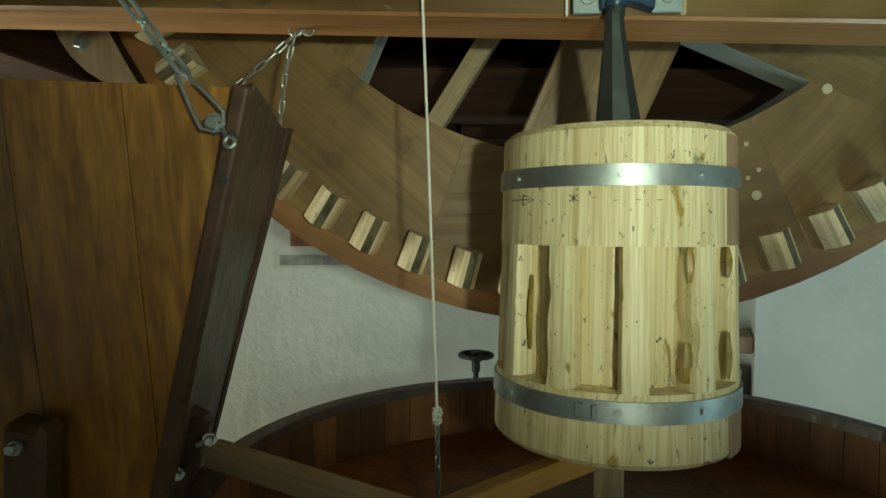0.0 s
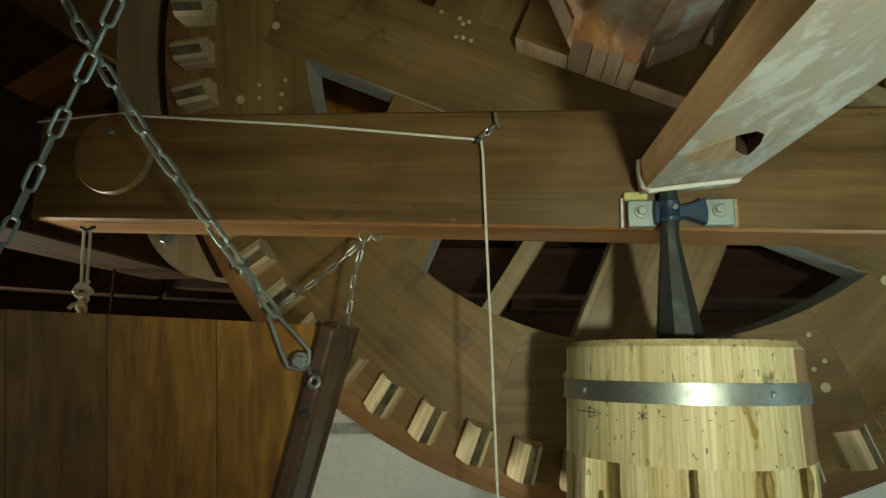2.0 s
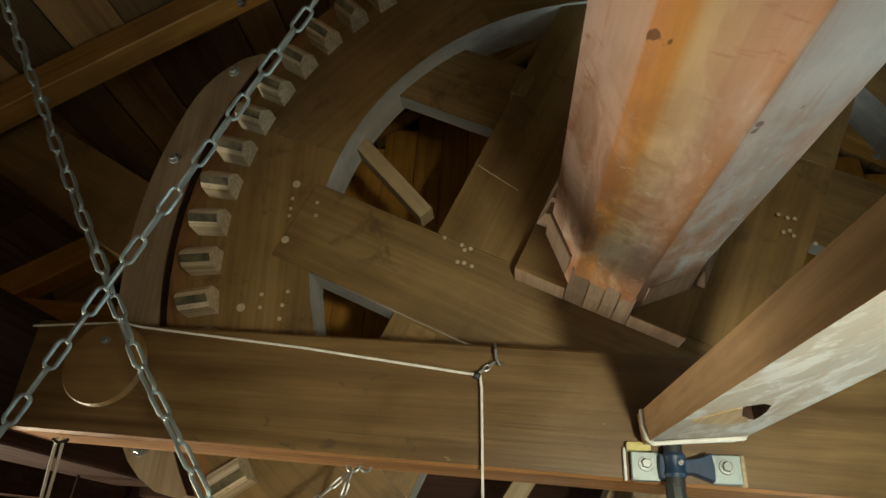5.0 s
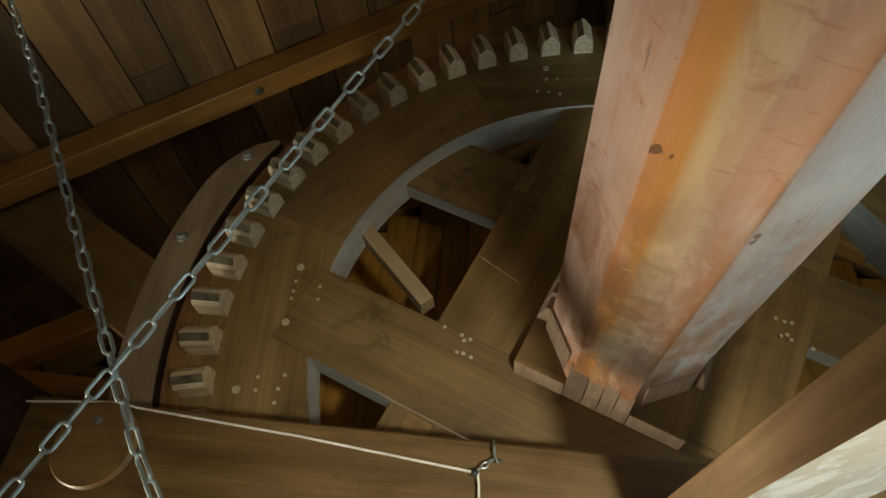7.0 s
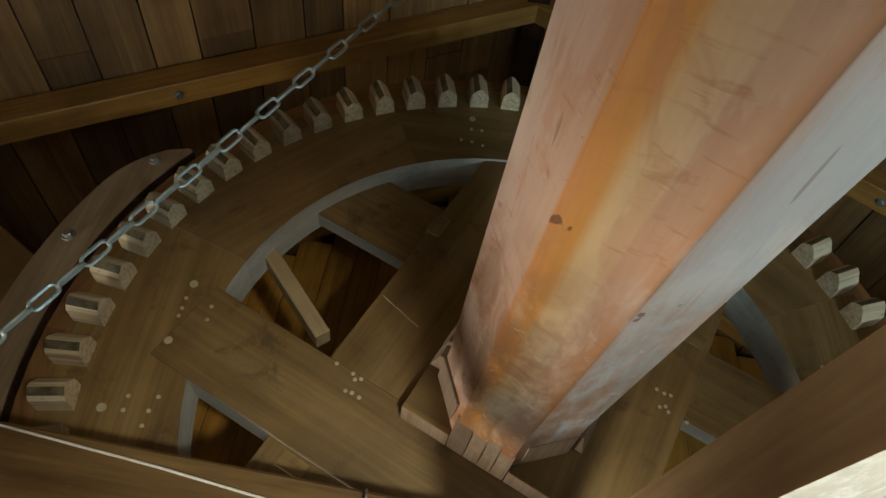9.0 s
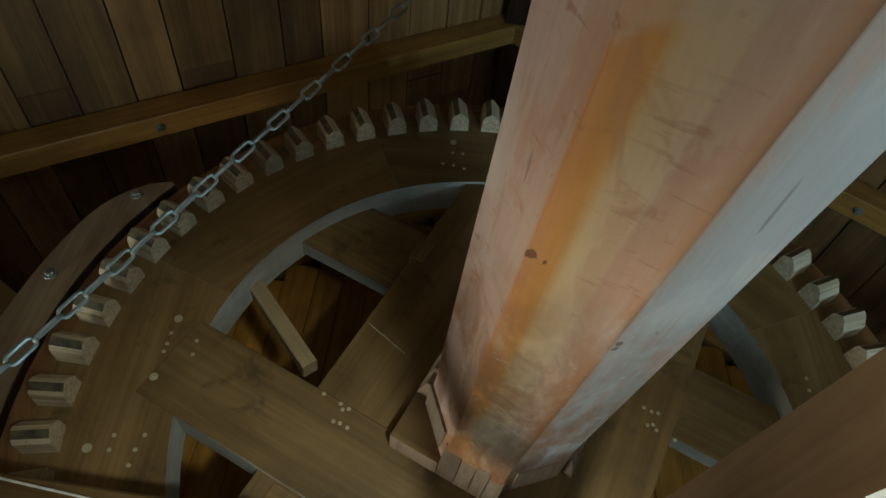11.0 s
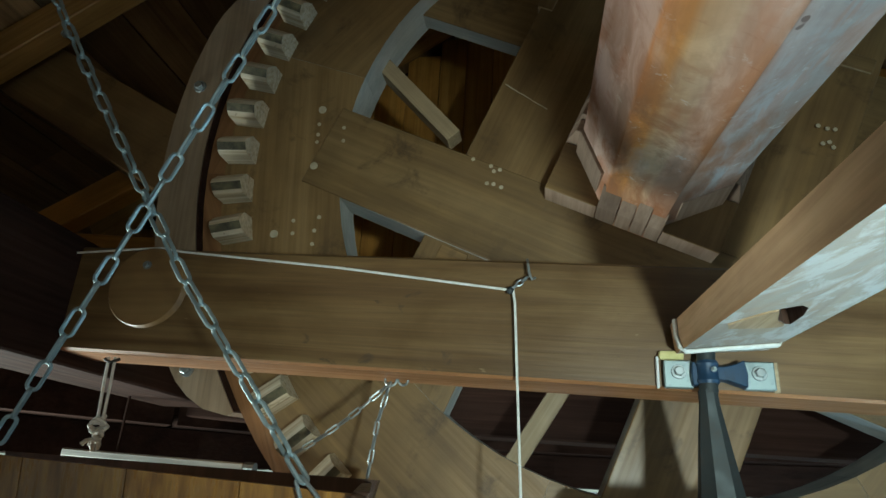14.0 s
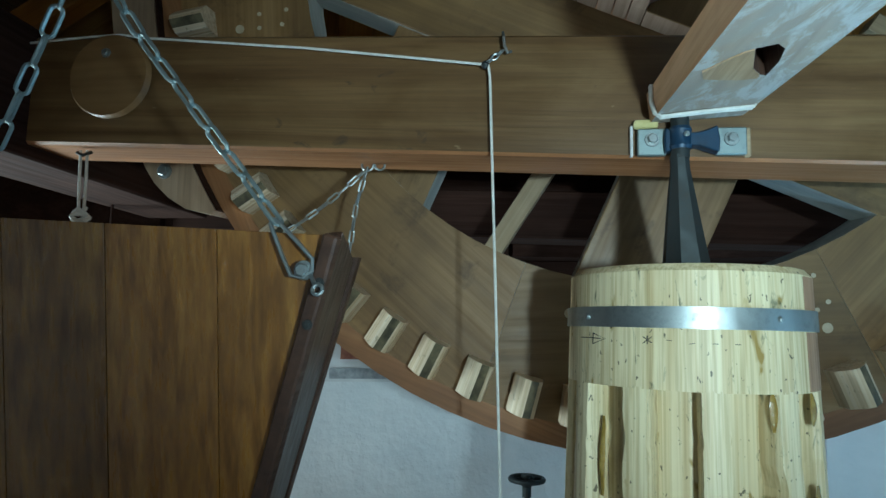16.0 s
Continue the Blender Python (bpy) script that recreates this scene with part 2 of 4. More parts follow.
def crust_timber():
    """Sawn pale timber under uneven flakes of whitewash; the grain runs along y."""
    mat, t, b = nodes_of("chalky_pale_timber")
    grain = noise_tex(t, mapped(t, (26, 1.4, 26)), 1.0, 4.0, 0.6, 0.6)
    cloud = noise_tex(t, mapped(t, (3, 2, 3)), 2.6, 5.0, 0.6, 0.4)
    flake = noise_tex(t, mapped(t, (20, 9, 20)), 1.0, 6.0, 0.68, 0.5)
    fine = noise_tex(t, mapped(t, (1, 1, 1)), 150.0, 4.0, 0.6)
    col = ramp(t, grain, [(0.3, (0.30, 0.20, 0.12)), (0.5, (0.40, 0.29, 0.19)), (0.7, (0.47, 0.36, 0.25))])
    veil = ramp(t, cloud, [(0.34, (0.25, 0.25, 0.25)), (0.60, (0.85, 0.85, 0.85))])
    col = mix(t, col, (0.36, 0.33, 0.29), veil)
    col = mix(t, col, (0.52, 0.51, 0.48), ramp(t, flake, [(0.50, (0, 0, 0)), (0.60, (0.85, 0.85, 0.85))]))
    dirt = noise_tex(t, mapped(t, (10, 6, 10)), 2.4, 4.0, 0.6, 0.3)
    col = mix(t, col, (0.12, 0.12, 0.10), ramp(t, dirt, [(0.68, (0, 0, 0)), (0.73, (0.8, 0.8, 0.8))]))
    t.links.new(col, b.inputs["Base Color"])
    b.inputs["Roughness"].default_value = 0.78
    bump(t, b, mix(t, flake, fine, 0.4), 0.5, 0.004)
    return mat


def barrel_pine():
    """New pine with close upright rings, knots, insect specks and amber resin runs."""
    mat, t, b = nodes_of("pale_new_pine")
    tc = t.nodes.new("ShaderNodeTexCoord")
    sep = t.nodes.new("ShaderNodeSeparateXYZ")
    t.links.new(tc.outputs["Object"], sep.inputs[0])
    ring = noise_tex(t, mapped(t, (85, 85, 0.9), 5.0), 1.0, 2.0, 0.5, 0.35)
    fine = noise_tex(t, mapped(t, (210, 210, 2.0), 5.0), 1.0, 2.0, 0.5, 0.1)
    cloud = noise_tex(t, mapped(t, (9, 9, 2.2), 5.0), 1.0, 4.0, 0.6, 0.4)
    col = ramp(t, ring, [(0.34, (0.57, 0.47, 0.26)), (0.47, (0.67, 0.585, 0.36)), (0.60, (0.73, 0.655, 0.43)), (0.72, (0.64, 0.55, 0.32))])
    col = mix(t, col, ramp(t, fine, [(0.36, (0.74, 0.69, 0.58)), (0.56, (1.04, 1.03, 1.02))]), 0.7, "MULTIPLY")
    col = mix(t, col, ramp(t, cloud, [(0.32, (0.80, 0.74, 0.62)), (0.55, (1.03, 1.02, 1.0))]), 0.7, "MULTIPLY")
    resin = noise_tex(t, mapped(t, (26, 26, 9), 9.0), 1.0, 3.0, 0.55, 0.5)
    wet = ramp(t, resin, [(0.64, (0, 0, 0)), (0.69, (0.8, 0.8, 0.8))])
    col = mix(t, col, (0.30, 0.20, 0.035), wet)
    grime = noise_tex(t, mapped(t, (40, 40, 11), 2.0), 1.0, 5.0, 0.65, 0.7)
    col = mix(t, col, (0.10, 0.105, 0.055), ramp(t, grime, [(0.61, (0, 0, 0)), (0.70, (0.85, 0.85, 0.85))]))
    speck = noise_tex(t, mapped(t, (110, 110, 75), 17.0), 1.0, 2.0, 0.5, 0.4)
    col = mix(t, col, (0.07, 0.055, 0.03), ramp(t, speck, [(0.685, (0, 0, 0)), (0.715, (0.85, 0.85, 0.85))]))
    t.links.new(col, b.inputs["Base Color"])
    t.links.new(mix(t, (0.5, 0.5, 0.5), (0.16, 0.16, 0.16), wet), b.inputs["Roughness"])
    bump(t, b, mix(t, ring, fine, 0.5), 0.3, 0.002)
    return mat


OAK = wood("brown_varnished_timber", (0.125, 0.072, 0.027), (0.195, 0.120, 0.046), (0.26, 0.172, 0.072), rough=0.42, vary=0.12, coat=0.1, ring=7.0, streaks=0.25, wear=(0.085, 0.05, 0.02), wear_at=0.60)
BEAM = beam_wood()
UNDERLIT = wood("warm_lit_underside", (0.18, 0.085, 0.033), (0.27, 0.135, 0.056), (0.35, 0.185, 0.082), rough=0.4, ring=8.0, vary=0.05, streaks=0.4)
RIM = wood("wheel_timber", (0.134, 0.083, 0.031), (0.228, 0.147, 0.058), (0.31, 0.210, 0.091), rough=0.46, vary=0.12, ring=9.0, streaks=0.45, wear=(0.095, 0.058, 0.024), wear_at=0.57, coat=0.08)
WARMRIM = wood("warm_lit_rim_timber", (0.15, 0.076, 0.03), (0.245, 0.125, 0.05), (0.33, 0.185, 0.083), rough=0.45, vary=0.12)
HOPPER = wood("golden_hopper_board", (0.17, 0.080, 0.015), (0.285, 0.146, 0.030), (0.41, 0.235, 0.055), axis="z", rough=0.26, ring=38.0, streaks=1.0, vary=0.12, coat=0.4)
DARK = wood("dark_stain_and_hole_shade", (0.045, 0.026, 0.018), (0.075, 0.042, 0.028), (0.11, 0.065, 0.045), axis="z", rough=0.4, vary=0.1)
PINE = barrel_pine()
LITGREY = wood("pale_grey_lit_timber", (0.36, 0.38, 0.38), (0.48, 0.50, 0.49), (0.56, 0.57, 0.55), rough=0.75, vary=0.1, streaks=0.3)
COG = wood("pale_cog_wood", (0.42, 0.32, 0.18), (0.64, 0.56, 0.41), (0.78, 0.73, 0.62), axis="z", rough=0.5, ring=60.0, vary=0.2, specks=0.4)
PLUG = wood("yellowish_plug_wood", (0.38, 0.26, 0.14), (0.47, 0.34, 0.20), (0.54, 0.42, 0.28), axis="y", rough=0.6, ring=30.0, vary=0.05)
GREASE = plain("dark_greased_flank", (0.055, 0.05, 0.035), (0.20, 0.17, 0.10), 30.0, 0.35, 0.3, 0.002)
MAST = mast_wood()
PALE = crust_timber()
SLABSIDE = wood("orange_sawn_edge", (0.48, 0.27, 0.125), (0.60, 0.38, 0.20), (0.68, 0.47, 0.28), axis="y", rough=0.6, ring=10.0, vary=0.05)
WEDGE = wood("grey_brown_wedge_wood", (0.24, 0.17, 0.125), (0.33, 0.25, 0.195), (0.42, 0.33, 0.265), axis="y", rough=0.6, vary=0.3)
ROOF = wood("roof_board_wood", (0.12, 0.068, 0.027), (0.23, 0.135, 0.055), (0.34, 0.21, 0.09), axis="y", rough=0.5, islands=True, vary=0.6)
GABLE = wood("gable_board_wood", (0.40, 0.19, 0.034), (0.60, 0.31, 0.06), (0.70, 0.40, 0.10), axis="z", rough=0.45, vary=0.3)
AMBER = wood("amber_strut_wood", (0.40, 0.17, 0.028), (0.58, 0.27, 0.045), (0.68, 0.36, 0.08), rough=0.4, vary=0.15, coat=0.15)
RAFTER = wood("orange_rafter_wood", (0.24, 0.12, 0.03), (0.38, 0.21, 0.055), (0.48, 0.29, 0.09), rough=0.4, vary=0.2, coat=0.15)
STAVE = wood("reddish_casing_stave", (0.12, 0.052, 0.018), (0.24, 0.108, 0.038), (0.36, 0.185, 0.070), axis="z", rough=0.4, vary=0.6)
FLOOR = wood("worn_floor_board", (0.10, 0.06, 0.03), (0.17, 0.11, 0.06), (0.25, 0.17, 0.10), rough=0.6, vary=0.3)
ZINC = metal("galvanised_steel", (0.40, 0.43, 0.43), 0.40, (0.22, 0.24, 0.24), 0.9)
CHAIN = metal("dull_zinc_chain", (0.34, 0.40, 0.40), 0.48, (0.16, 0.18, 0.18), 0.75)
IRON = metal("black_forged_iron", (0.045, 0.05, 0.05), 0.58, (0.075, 0.065, 0.055), 0.6)
BLUE = metal("blue_painted_casting", (0.018, 0.042, 0.085), 0.38, (0.02, 0.025, 0.035), 0.2)
PLASTER = plain("white_lime_plaster", (0.70, 0.72, 0.73), (0.82, 0.83, 0.83), 2.6, 0.85, 0.7, 0.02, 0.2)
CORD = plain("white_nylon_cord", (0.62, 0.60, 0.54), (0.78, 0.77, 0.72), 60.0, 0.6, 0.3, 0.001)
PEG = plain("pale_dowel_end", (0.45, 0.37, 0.24), (0.60, 0.52, 0.37), 30.0, 0.6, 0.1, 0.001)
FOAM = plain("yellow_foam_pad", (0.55, 0.50, 0.20), (0.68, 0.62, 0.30), 40.0, 0.8, 0.3, 0.002)
DARK2 = wood("dark_stained_timber", (0.02, 0.010, 0.007), (0.036, 0.018, 0.013), (0.055, 0.029, 0.021), rough=0.8, vary=0.15)
DARK2.node_tree.nodes["Principled BSDF"].inputs["Specular IOR Level"].default_value = 0.15
SHOE = wood("brake_shoe_wood", (0.23, 0.17, 0.11), (0.34, 0.262, 0.18), (0.44, 0.355, 0.26), axis="z", rough=0.34, vary=0.1, coat=0.2)
BRACE = wood("pale_brace_wood", (0.30, 0.22, 0.12), (0.42, 0.33, 0.20), (0.52, 0.43, 0.29), rough=0.55, vary=0.15)
PAPER = plain("printed_paper", (0.62, 0.62, 0.62), (0.72, 0.72, 0.71), 12.0, 0.8, 0.05, 0.001)
PHOTO = plain("reddish_photo_print", (0.16, 0.05, 0.035), (0.42, 0.20, 0.12), 14.0, 0.5, 0.0, 0.001)
GREY = plain("grey_print", (0.24, 0.25, 0.26), (0.42, 0.43, 0.44), 40.0, 0.7, 0.0, 0.001)
RED = plain("dark_red_tin_paint", (0.10, 0.012, 0.012), (0.22, 0.03, 0.025), 9.0, 0.4, 0.1, 0.002)
INK = plain("black_ink", (0.03, 0.03, 0.025), (0.06, 0.055, 0.05), 60.0, 0.8, 0.05, 0.001)

# ---- building helpers ----


def thing(name, where, label, category, group="", kind=""):
    ob = new(name)
    ob.location = where
    ob.empty_display_size = 0.1
    return tagged(ob, label, category, group, kind)


def mesh_of(name, bm, mat, smooth=False):
    me = bpy.data.meshes.new(name)
    if smooth:
        for f in bm.faces:
            f.smooth = True
    bm.to_mesh(me)
    bm.free()
    me.materials.append(mat)
    if smooth:
        me.set_sharp_from_angle(angle=radians(32))
    return me


def lit_sides(ob, mat):
    """Gives the faces turned off the local y axis a second, paler material that paints in the light they catch."""
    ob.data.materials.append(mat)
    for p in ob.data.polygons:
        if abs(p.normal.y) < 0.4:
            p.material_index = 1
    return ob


def place(ob, parent, m):
    """Puts ob at the world pose m, under parent."""
    if parent is not None:
        ob.parent = parent
        up, mat = parent, Matrix()
        while up is not None:
            mat = up.matrix_basis @ mat
            up = up.parent
        ob.matrix_basis = mat.inverted() @ m
    else:
        ob.matrix_basis = m
    return ob


def part(name, bm, material, parent, label="", m=Matrix(), smooth=False):
    me = bm if isinstance(bm, bpy.types.Mesh) else mesh_of(name, bm, material, smooth)
    ob = place(new(name, me), parent, m)
    return tagged(ob, label)


def block(size, bevel=0.004, seg=1, centre=(0, 0, 0)):
    bm = bmesh.new()
    bmesh.ops.create_cube(bm, size=1.0)
    bmesh.ops.transform(bm, matrix=Matrix.Translation(centre) @ Matrix.Diagonal((*size, 1)), verts=bm.verts)
    if bevel:
        bmesh.ops.bevel(bm, geom=list(bm.edges), offset=bevel, segments=seg, profile=0.6, affect="EDGES")
    return bm


def prism(points, y0, y1, bevel=0.0):
    """A polygon of (x, z) drawn out along y."""
    bm = bmesh.new()
    a = [bm.verts.new((x, y0, z)) for x, z in points]
    c = [bm.verts.new((x, y1, z)) for x, z in points]
    n = len(points)
    bm.faces.new(a)
    bm.faces.new(c[::-1])
    for i in range(n):
        bm.faces.new((a[i], c[i], c[(i + 1) % n], a[(i + 1) % n]))
    bmesh.ops.recalc_face_normals(bm, faces=bm.faces)
    if bevel:
        bmesh.ops.bevel(bm, geom=list(bm.edges), offset=bevel, segments=1, profile=0.6, affect="EDGES")
    return bm


def lathe(profile, steps=48, start=0.0, sweep=2 * math.pi):
    """Turns a list of (r, z) round the z axis."""
    bm = bmesh.new()
    full = abs(sweep - 2 * math.pi) < 1e-6
    count = steps if full else steps + 1
    rows = []
    for i in range(count):
        a = start + sweep * i / steps
        rows.append([bm.verts.new((r * math.cos(a), r * math.sin(a), z)) for r, z in profile])
    n = len(profile)
    for i in range(steps):
        p, q = rows[i], rows[(i + 1) % count]
        for k in range(n):
            bm.faces.new((p[k], q[k], q[(k + 1) % n], p[(k + 1) % n]))
    if not full:
        bm.faces.new(rows[0])
        bm.faces.new(rows[-1][::-1])
    bmesh.ops.recalc_face_normals(bm, faces=bm.faces)
    return bm


def tube(points, radius, sides=8, closed=False):
    """A round rod or cord along a line of points."""
    bm = bmesh.new()
    pts = [Vector(p) for p in points]
    n = len(pts)
    rings = []
    for i, p in enumerate(pts):
        a = pts[i - 1] if (i or closed) else p
        b = pts[(i + 1) % n] if (i < n - 1 or closed) else p
        d = (b - a).normalized()
        side = d.cross(Vector((0.31, 0.52, 0.79)))
        side = side.normalized()
        up = side.cross(d)
        r = radius[i] if isinstance(radius, (list, tuple)) else radius
        rings.append([bm.verts.new(p + r * (math.cos(2 * math.pi * k / sides) * side + math.sin(2 * math.pi * k / sides) * up)) for k in range(sides)])
    for i in range(n if closed else n - 1):
        p, q = rings[i], rings[(i + 1) % n]
        for k in range(sides):
            bm.faces.new((p[k], p[(k + 1) % sides], q[(k + 1) % sides], q[k]))
    if not closed:
        bm.faces.new(rings[0][::-1])
        bm.faces.new(rings[-1])
    bmesh.ops.recalc_face_normals(bm, faces=bm.faces)
    return bm


def axes(origin, x, z):
    """A pose whose local x points along x and whose local z is nearest to z."""
    x = Vector(x).normalized()
    y = Vector(z).cross(x).normalized()
    z = x.cross(y)
    m = Matrix((x, y, z)).transposed().to_4x4()
    m.translation = origin
    return m


def timber(name, a, b, width, depth, mat, parent, label="", up=(0, 0, 1), bevel=0.005):
    """A squared timber from a to b: width across, depth along up."""
    a, b = Vector(a), Vector(b)
    m = axes((a + b) / 2, b - a, up)
    return part(name, block(((b - a).length, width, depth), bevel), mat, parent, label, m)


def bolt_mesh(r, h):
    bm = lathe([(0.0005, 0), (r * 1.75, 0), (r * 1.65, h * 0.3), (0.0005, h * 0.3)], 16)
    head = lathe([(0.0005, h * 0.3), (r * 1.2, h * 0.3), (r * 1.2, h * 0.9), (r, h), (0.0005, h)], 6)
    me = bpy.data.meshes.new("head")
    head.to_mesh(me)
    head.free()
    bm.from_mesh(me)
    bpy.data.meshes.remove(me)
    return bm


def bolt(name, where, normal, r, h, parent, mat=None):
    m = axes(where, Vector(normal).orthogonal(), normal)
    return part(name, bolt_mesh(r, h), mat or ZINC, parent, "", m)


# ---- tower: wall, floor, curb, gabled cap ----
TOWER = Vector((0.3, 0.05, 0.0))
RAD, EAVES = 2.88, 1.80
RIDGE_X, RIDGE_Z, SLOPE = 0.32, 4.88, 0.68


def wall_piece(name, a0, a1, z0, z1, steps):
    bm = lathe([(RAD, z0), (RAD + 0.55, z0), (RAD + 0.55, z1), (RAD, z1)], steps, radians(a0), radians(a1 - a0))
    ob = part(name, bm, PLASTER, None, "", Matrix.Translation(TOWER))
    return tagged(ob, "white limewashed round tower wall", "wall", "", "structure")


# wall openings, in degrees round the tower: a niche, a low window (144 to 166), the open door (-10 to 22) and a gap
# added for the rear fill lamp (-90 to -68)
wall_piece("wall_north", 80.5, 144, 0.0, EAVES, 36)
wall_piece("wall_west_sill", 144, 166, 0.0, 0.36, 8)
wall_piece("wall_west_head", 144, 166, 1.62, EAVES, 8)
wall_piece("wall_west", 166, 270, 0.0, EAVES, 30)
wall_piece("wall_niche_sill", 72.3, 80.5, 0.0, 0.72, 6)
wall_piece("wall_niche_head", 72.3, 80.5, 1.62, EAVES, 6)
wall_piece("wall_east", 22, 72.3, 0.0, EAVES, 20)
wall_piece("wall_south", -68, -10, 0.0, EAVES, 24)
wall_piece("wall_stair_head", -90, -68, 1.79, EAVES, 8)
back = part("wall_niche_back", lathe([(RAD + 0.3, 0.6), (RAD + 0.34, 0.6), (RAD + 0.34, 1.7), (RAD + 0.3, 1.7)], 8, radians(70), radians(13)), PLASTER, None, "", Matrix.Translation(TOWER))
tagged(back, "white plastered back of the wall niche", "wall", "", "structure")

# the floor lies round a gap added for the low fill light (x 1.35 to 2.15, y -0.25 to 0.55)
fl = thing("floor", TOWER, "worn brown board floor of the mill with an added gap for a fill light", "floor", "", "structure")
y = -3.45
while y < 3.5:
    w = 0.2
    spans = [(-3.1, 1.35), (2.15, 3.7)] if -0.30 < y + 0.05 < 0.55 else [(-3.1, 3.7)]
    for x0, x1 in spans:
        part("plank", block((x1 - x0, w, 0.05), 0), FLOOR, fl, "", Matrix.Translation(((x0 + x1) / 2, y + w / 2, -0.025)))
    y += w
# unseen box added to close off the fill lamp below the floor
fill_box = thing("hatch_well", (1.75, 0.15, -0.5), "unseen pale box added below the floor round the fill light", "shaft", "", "structure")
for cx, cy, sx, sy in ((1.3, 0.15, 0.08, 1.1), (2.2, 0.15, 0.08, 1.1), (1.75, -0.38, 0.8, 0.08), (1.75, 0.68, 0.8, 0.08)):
    part("shaft_wall", block((sx, sy, 0.9), 0), PLASTER, fill_box, "", Matrix.Translation((cx, cy, -0.51)))
part("shaft_floor", block((1.0, 1.2, 0.06), 0), PLASTER, fill_box, "", Matrix.Translation((1.75, 0.15, -1.0)))
under = new("floor_underside", mesh_of("floor_underside", lathe([(1.9, -0.12), (RAD + 0.5, -0.12), (RAD + 0.5, -0.055), (1.9, -0.055)], 48), DARK2))
under.location = TOWER
tagged(under, "dark joist ring under the floor boards", "floor", "", "structure")

curb = thing("curb_ring", (0.3, 0.05, 1.82), "dark stained timber ring on top of the wall", "curb", "", "structure")
for i in range(12):
    a0 = radians(30 * i + 0.2)
    for z0, z1, r0, r1 in ((1.812, 1.93, 2.70, 2.98), (1.934, 2.13, 2.56, 3.02)):
        bm = lathe([(r0, z0), (r1, z0), (r1, z1), (r0, z1)], 5, a0 + (0.15 if z0 > 1.9 else 0), radians(29.6))
        part("segment", bm, DARK2, curb, "", Matrix.Translation(TOWER))


def cap_slope(name, side):
    """One boarded slope of the cap; the boards run along the ridge."""
    bm = bmesh.new()
    n = Vector((side * SLOPE, 0, 1)).normalized()
    down = Vector((side, 0, -SLOPE)).normalized()
    s = 0.0
    while s < 4.8:
        w = random.uniform(0.175, 0.225)
        y = -3.2
        while y < 3.1:
            ln = random.uniform(1.9, 2.9)
            lift = random.uniform(0.0, 0.012)
            v = []
            for ds in (s + 0.003, s + w - 0.004):
                for yy in (y, min(y + ln, 3.12) - 0.004):
                    for h in (lift, lift + 0.03):
                        p = Vector((RIDGE_X, yy, RIDGE_Z)) + down * ds + n * h
                        v.append(bm.verts.new(p))
            for quad in ((0, 2, 6, 4), (1, 5, 7, 3), (0, 4, 5, 1), (2, 3, 7, 6), (0, 1, 3, 2), (4, 6, 7, 5)):
                bm.faces.new([v[k] for k in quad])
            y += ln
        s += w
    bmesh.ops.recalc_face_normals(bm, faces=bm.faces)
    ob = new(name, mesh_of(name, bm, ROOF))
    tagged(ob, "dark brown boards of the pitched mill cap", "ceiling", "", "structure")
    a = Vector((RIDGE_X, 0, RIDGE_Z)) + down * 2.45 + n * 0.075
    timber(name + "_cover", a + Vector((0, -3.3, 0)), a + Vector((0, 3.2, 0)), 4.9, 0.04, DARK, None, "", up=n, bevel=0)
    tagged(bpy.data.objects[name + "_cover"], "outer skin of the mill cap", "roof", "", "structure")


# added backing panels that stop sky light leaking between the gable boards
for name, yg in (("gable_skin_north", 3.03), ("gable_skin_south", -3.10)):
    pts = [(-3.4, 1.85), (3.9, 1.85), (3.9, 2.35), (RIDGE_X, RIDGE_Z + 0.05), (-3.4, 2.35)]
    ob = part(name, prism(pts, yg, yg + 0.04), DARK2, None)
    tagged(ob, "unseen dark backing added behind the cap gable boards", "wall", "", "structure")
cap_slope("ceiling_west", -1)
cap_slope("ceiling_east", 1)
for name, yg in (("gable_north", 2.98), ("gable_south", -3.05)):
    g = thing(name, (0.32, yg, 1.9), "orange-brown boarded gable of the mill cap", "wall", "", "structure")
    x = -2.75
    while x < 3.3:
        w = random.uniform(0.15, 0.2)
        top = RIDGE_Z - SLOPE * abs(x + w / 2 - RIDGE_X) - 0.02
        if top > 2.2:
            part("board", block((w - 0.004, 0.03, top - 1.9), 0.002), GABLE, g, "", Matrix.Translation((x + w / 2, yg + random.uniform(-0.004, 0.004), (top + 1.9) / 2)))
        x += w

# ---- bridge beam across the wheel ----
beam = thing("bridge_beam", (-0.2, 1.27, 2.1), "heavy brown varnished timber beam spanning the mill", "beam")
BX0, BX1 = -1.35, 2.35
timber("timber", (BX0, 1.274, 2.155), (BX1, 1.274, 2.012), 0.148, 0.249, BEAM, beam, "", bevel=0.006)
# the beam's down-facing side is coloured for the warm light it catches
beam_mesh = beam.children[0].data
beam_mesh.materials.append(UNDERLIT)
for p in beam_mesh.polygons:
    if p.normal.z < -0.4:
        p.material_index = 1


def beam_z(x):
    """Middle height of the bridge beam at x."""
    return 2.155 + (x - BX0) / (BX1 - BX0) * (2.012 - 2.155)


# ---- great cog wheel on the mast ----
HUB = Vector((0.291, 1.555, 2.660))
WN = Vector((-0.019, 1.0, 0.051)).normalized()
WX = Vector((1.0, 0.019, 0.0)).normalized()
WZ = WX.cross(WN)
WM = Matrix((WX, WN, WZ)).transposed().to_4x4()
WM.translation = HUB
R_IN, R_OUT, R_COG, TURNED = 0.903, 1.325, 1.215, radians(-23.5)
wheel = thing("cog_wheel", HUB, "huge brown wooden brake wheel with pale wooden cogs", "gear wheel")


